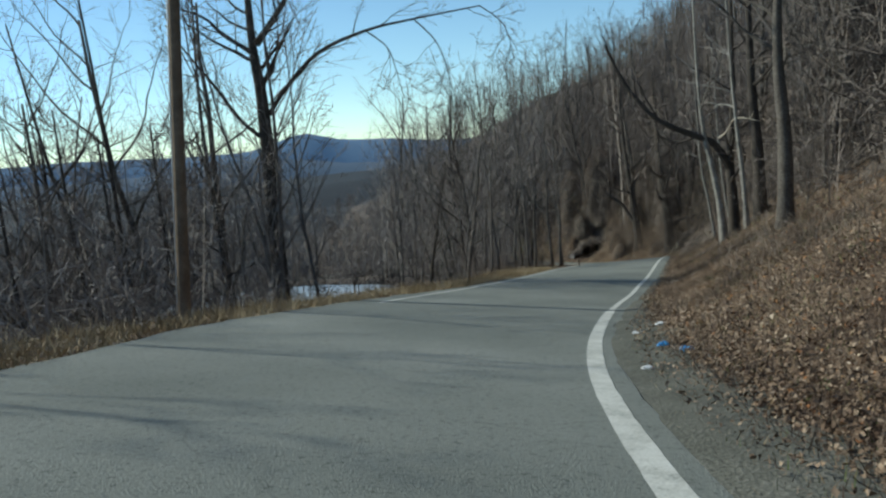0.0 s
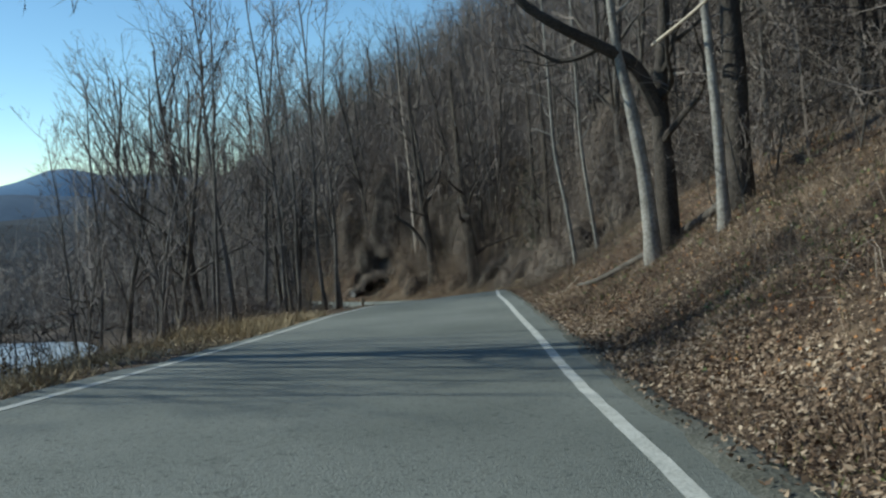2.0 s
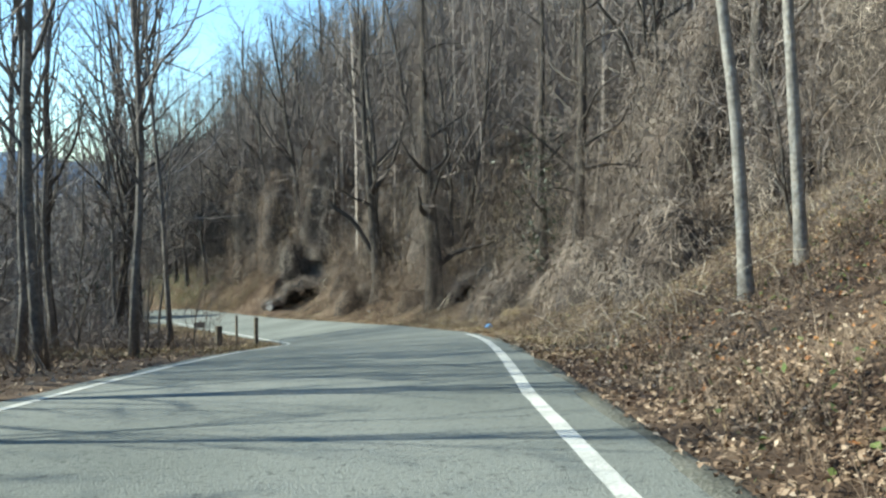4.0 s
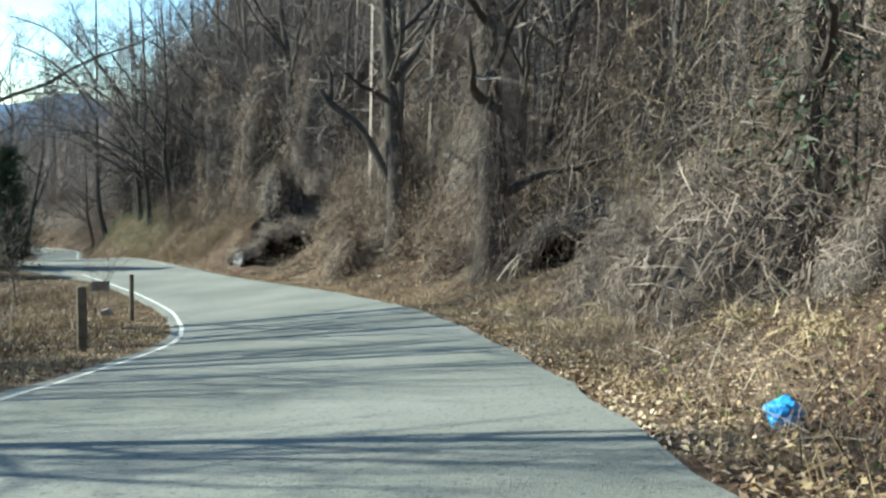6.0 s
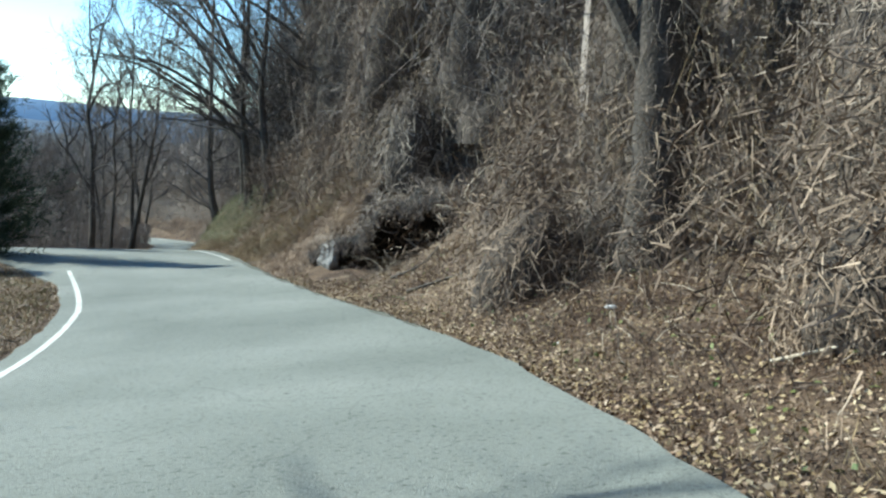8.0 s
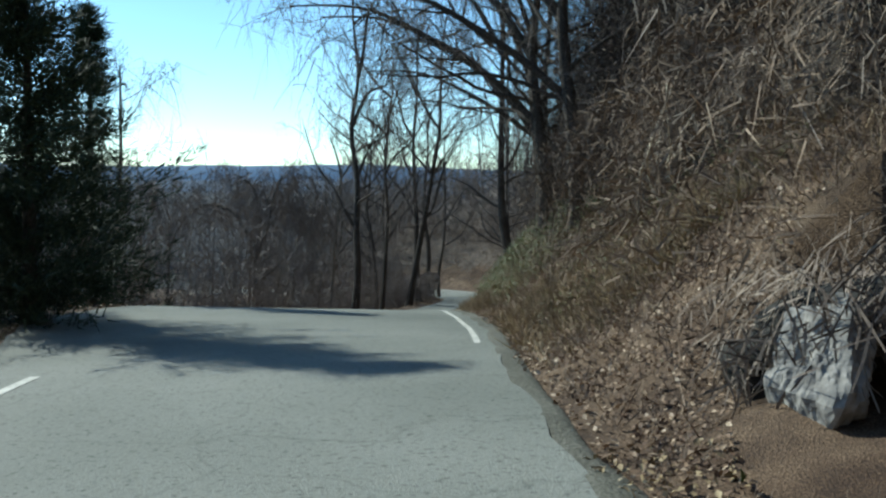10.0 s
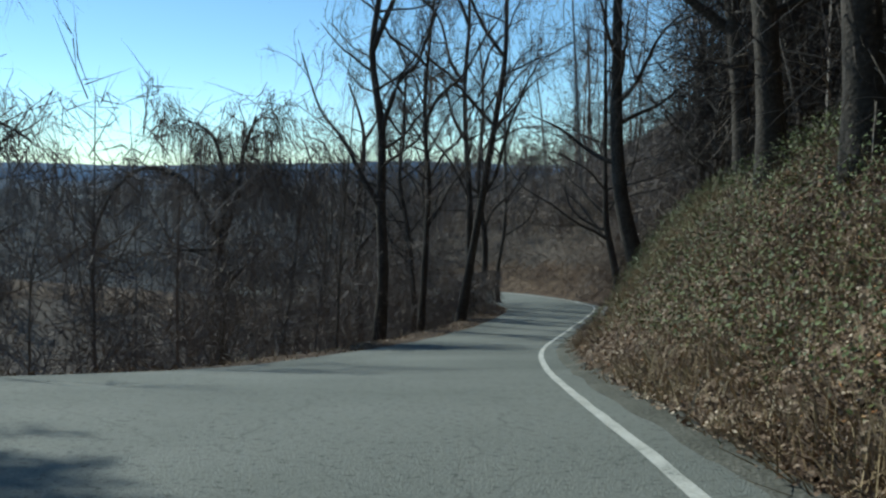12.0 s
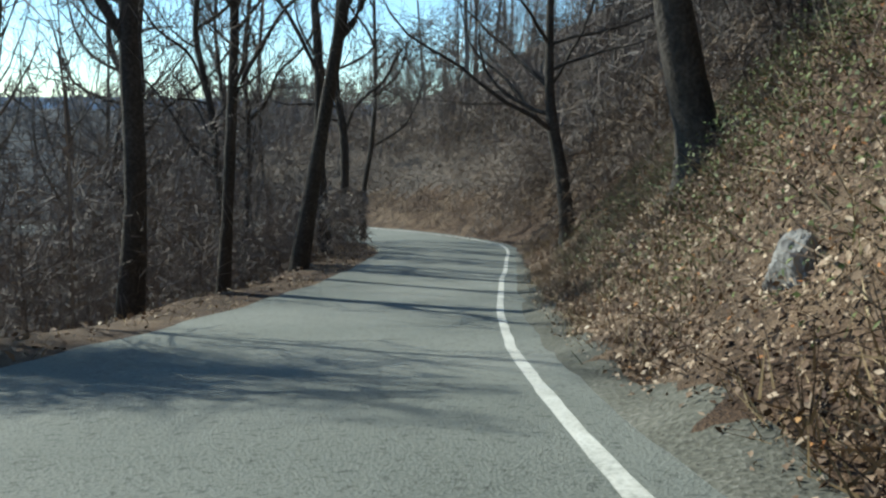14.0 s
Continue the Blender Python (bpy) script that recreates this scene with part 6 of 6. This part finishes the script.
def stick(name, pts, r, label, material=PALE, spurs=0, seed=1):
    rg = random.Random(seed)
    g = Geo()
    path, rad = limb(g, pts, r, r * 0.35, 7, 1.0, 0.12, seed)
    for _ in range(spurs):
        i = rg.randrange(1, len(path) - 1)
        d = (path[i + 1] - path[i]).normalized() + unit(rg) * 1.1
        g.tube([path[i], path[i] + d * rg.uniform(0.12, 0.35), path[i] + d * rg.uniform(0.36, 0.6) + unit(rg) * 0.08], [rad[i] * 0.6, rad[i] * 0.4, rad[i] * 0.2], 5)
    return tagged(g.part(name, material), label, "branch")


def on(x, y, h=0.05):
    return foot(x, y) + Vector((0, 0, h))


stick("fallen_log", [on(12.2, 28.6, 0.25), on(11.6, 30.4, 0.2), on(11.0, 33.2, 0.12), on(10.9, 34.6, 0.1)], 0.11, "grey fallen log lying down the leafy bank", BARK, 2, 3)
stick("fallen_branch", [on(10.4, 35.3), on(11.0, 35.8), on(11.5, 36.0, 0.15)], 0.03, "pale fallen branch on the leafy bank", PALE, 1, 4)
stick("broken_branch", [Vector((10.5, 29.2, 3.9)), Vector((9.9, 26.2, 4.15)), Vector((9.35, 23.3, 4.6)), Vector((9.9, 22.6, 4.45))], 0.035, "pale broken branch hanging from the bank trees", PALE, 1, 5)
for i, (x, y, h) in enumerate(((15.4, 93.5, 1.0), (15.6, 92.6, 0.5), (15.2, 93.9, 0.4), (16.0, 92.2, 0.8), (16.4, 91.4, 0.6))):
    rg = random.Random(40 + i)
    a = on(x, y, 0.05)
    stick("dead_branch", [a, a + Vector((rg.uniform(-0.4, 0.4), -0.3, h * 0.6)), a + Vector((rg.uniform(-0.7, 0.3), -0.8, h * 1.3))], 0.035, "pale dead branch tangled in vines on the bank", PALE, 4, 40 + i)
for i, (x, y, h) in enumerate(((10.6, 102.6, 1.1), (11.0, 101.6, 0.7), (10.4, 103.4, 0.6))):
    a = on(x, y, 0.05)
    stick("dead_branch", [a, a + Vector((-0.25, -0.2, h * 0.6)), a + Vector((0.1, -0.6, h * 1.5))], 0.03, "pale dead branch leaning on the bank", PALE, 4, 50 + i)
for i in range(4):
    a = on(19.3 + 0.3 * i, 75.6 + 0.2 * i, 0.05)
    stick("dead_branch", [a, a + Vector((0.2 - 0.15 * i, -0.3, 0.5)), a + Vector((0.5 - 0.3 * i, -0.6, 0.9))], 0.025, "pale broken branch at the foot of a vine-hung trunk", PALE, 3, 60 + i)
stick("fallen_branch", [on(19.2, 83.5), on(19.8, 82.2, 0.12), on(20.6, 81.6, 0.25)], 0.05, "thick fallen branch behind a trunk", BARK, 1, 70)
stick("fallen_branch", [on(18.0, 80.4), on(18.9, 79.8, 0.1), on(19.6, 79.2, 0.12)], 0.02, "thin pale fallen branch in the leaves", PALE, 1, 71)
stick("fallen_branch", [on(14.6, 89.5), on(15.4, 89.0, 0.1), on(16.3, 88.2, 0.2)], 0.035, "dark fallen branch on the bank", BARK, 1, 72)
stick("fallen_branch", [on(14.2, 90.9), on(14.9, 90.6, 0.15), on(15.4, 91.2, 0.5)], 0.03, "dark fallen branch on the bank", BARK, 1, 73)
stick("fallen_branch", [on(-6.6, 12.2), on(-6.0, 12.0, 0.15), on(-5.5, 11.6, 0.1)], 0.02, "pale stick on the outer verge", PALE, 2, 74)


def pond(x, y, z, rx, ry):
    g = Geo()
    g.v.append(Vector((x, y, z)))
    for i in range(40):
        a = 2 * math.pi * i / 40
        k = 1 + 0.18 * noise.noise(Vector((math.cos(a) * 1.5, math.sin(a) * 1.5, 3)))
        g.v.append(Vector((x + rx * k * math.cos(a), y + ry * k * math.sin(a), z)))
    g.f += [(0, 1 + i, 1 + (i + 1) % 40) for i in range(40)]
    return tagged(g.part("water", POND), "pond below the road, coloured pale like reflected sky", "pond", kind="structure")


pond(*POND_AT, 9.0, 5.6)


def brush_pile(x, y, rx, ry, h, n, label):
    p = np.stack([nr.normal(x, rx * 0.45, n), nr.normal(y, ry * 0.45, n), np.zeros(n)], 1)
    k = np.clip(1 - ((p[:, 0] - x) / rx) ** 2 - ((p[:, 1] - y) / ry) ** 2, 0, 1)
    p[:, 2] = seat(p[:, 0], p[:, 1]) + h * k * nr.random(n)
    v, f = ribbons(p, directions(n, 0.25, 1.0), nr.uniform(0.3, 1.1, n), nr.uniform(0.006, 0.012, n), 0.5, 0.8, 2)
    return tagged(new("brush_pile", fast_mesh("brush_pile", v, f, TWIG)), label, "brush pile", kind="stuff")


brush_pile(1.6, 46.0, 2.2, 1.6, 1.1, 2600, "heap of grey-brown brush on the outer verge")
brush_pile(1.0, 50.5, 2.0, 2.4, 0.9, 2200, "heap of brown brush and dead stems on the outer verge")
brush_pile(15.4, 99.2, 2.2, 1.5, 1.6, 2400, "tangle of dead vines over the rock outcrop")
brush_pile(17.9, 91.8, 1.2, 2.0, 1.2, 2000, "tangle of dead vines over the rock outcrop")
brush_pile(5.2, 60.5, 2.4, 5.0, 0.9, 3500, "low grey-brown brush on the inner verge")
brush_pile(-3.4, 147.5, 2.5, 3.0, 2.2, 2500, "mound of brown brush above the far bend")


def tuft(p, n, h, seed, label):
    wide = 0.07 if h > 0.55 else 0.22
    v, f = ribbons(np.array(p)[None] + nr.normal(0, wide, (n, 3)) * (1, 1, 0.1), directions(n, 1.6 if h > 0.55 else 0.7, 0.6), nr.uniform(0.5, 1.0, n) * h, 0.009, 0.35 if h > 0.55 else 0.8, 0.5, 3)
    return tagged(new("grass_tuft", fast_mesh("grass_tuft", v, f, STRAW)), label, "grass", "grass tufts")


for i, (x, y, h) in enumerate(((-6.6, 17.4, 1.2), (-7.0, 16.8, 1.0), (-6.2, 18.2, 1.0), (-5.6, 19.5, 0.7), (-7.6, 16.0, 0.8), (-4.6, 21.5, 0.6), (18.3, 65.5, 0.45), (18.6, 62.4, 0.5), (17.8, 68.0, 0.45), (18.9, 66.8, 0.5), (17.9, 60.2, 0.45), (18.0, 66.4, 0.5), (18.4, 70.6, 0.45))):
    tuft(tuple(foot(x, y)), 420, h, i, "tall clump of dry orange-brown grass beside the road")
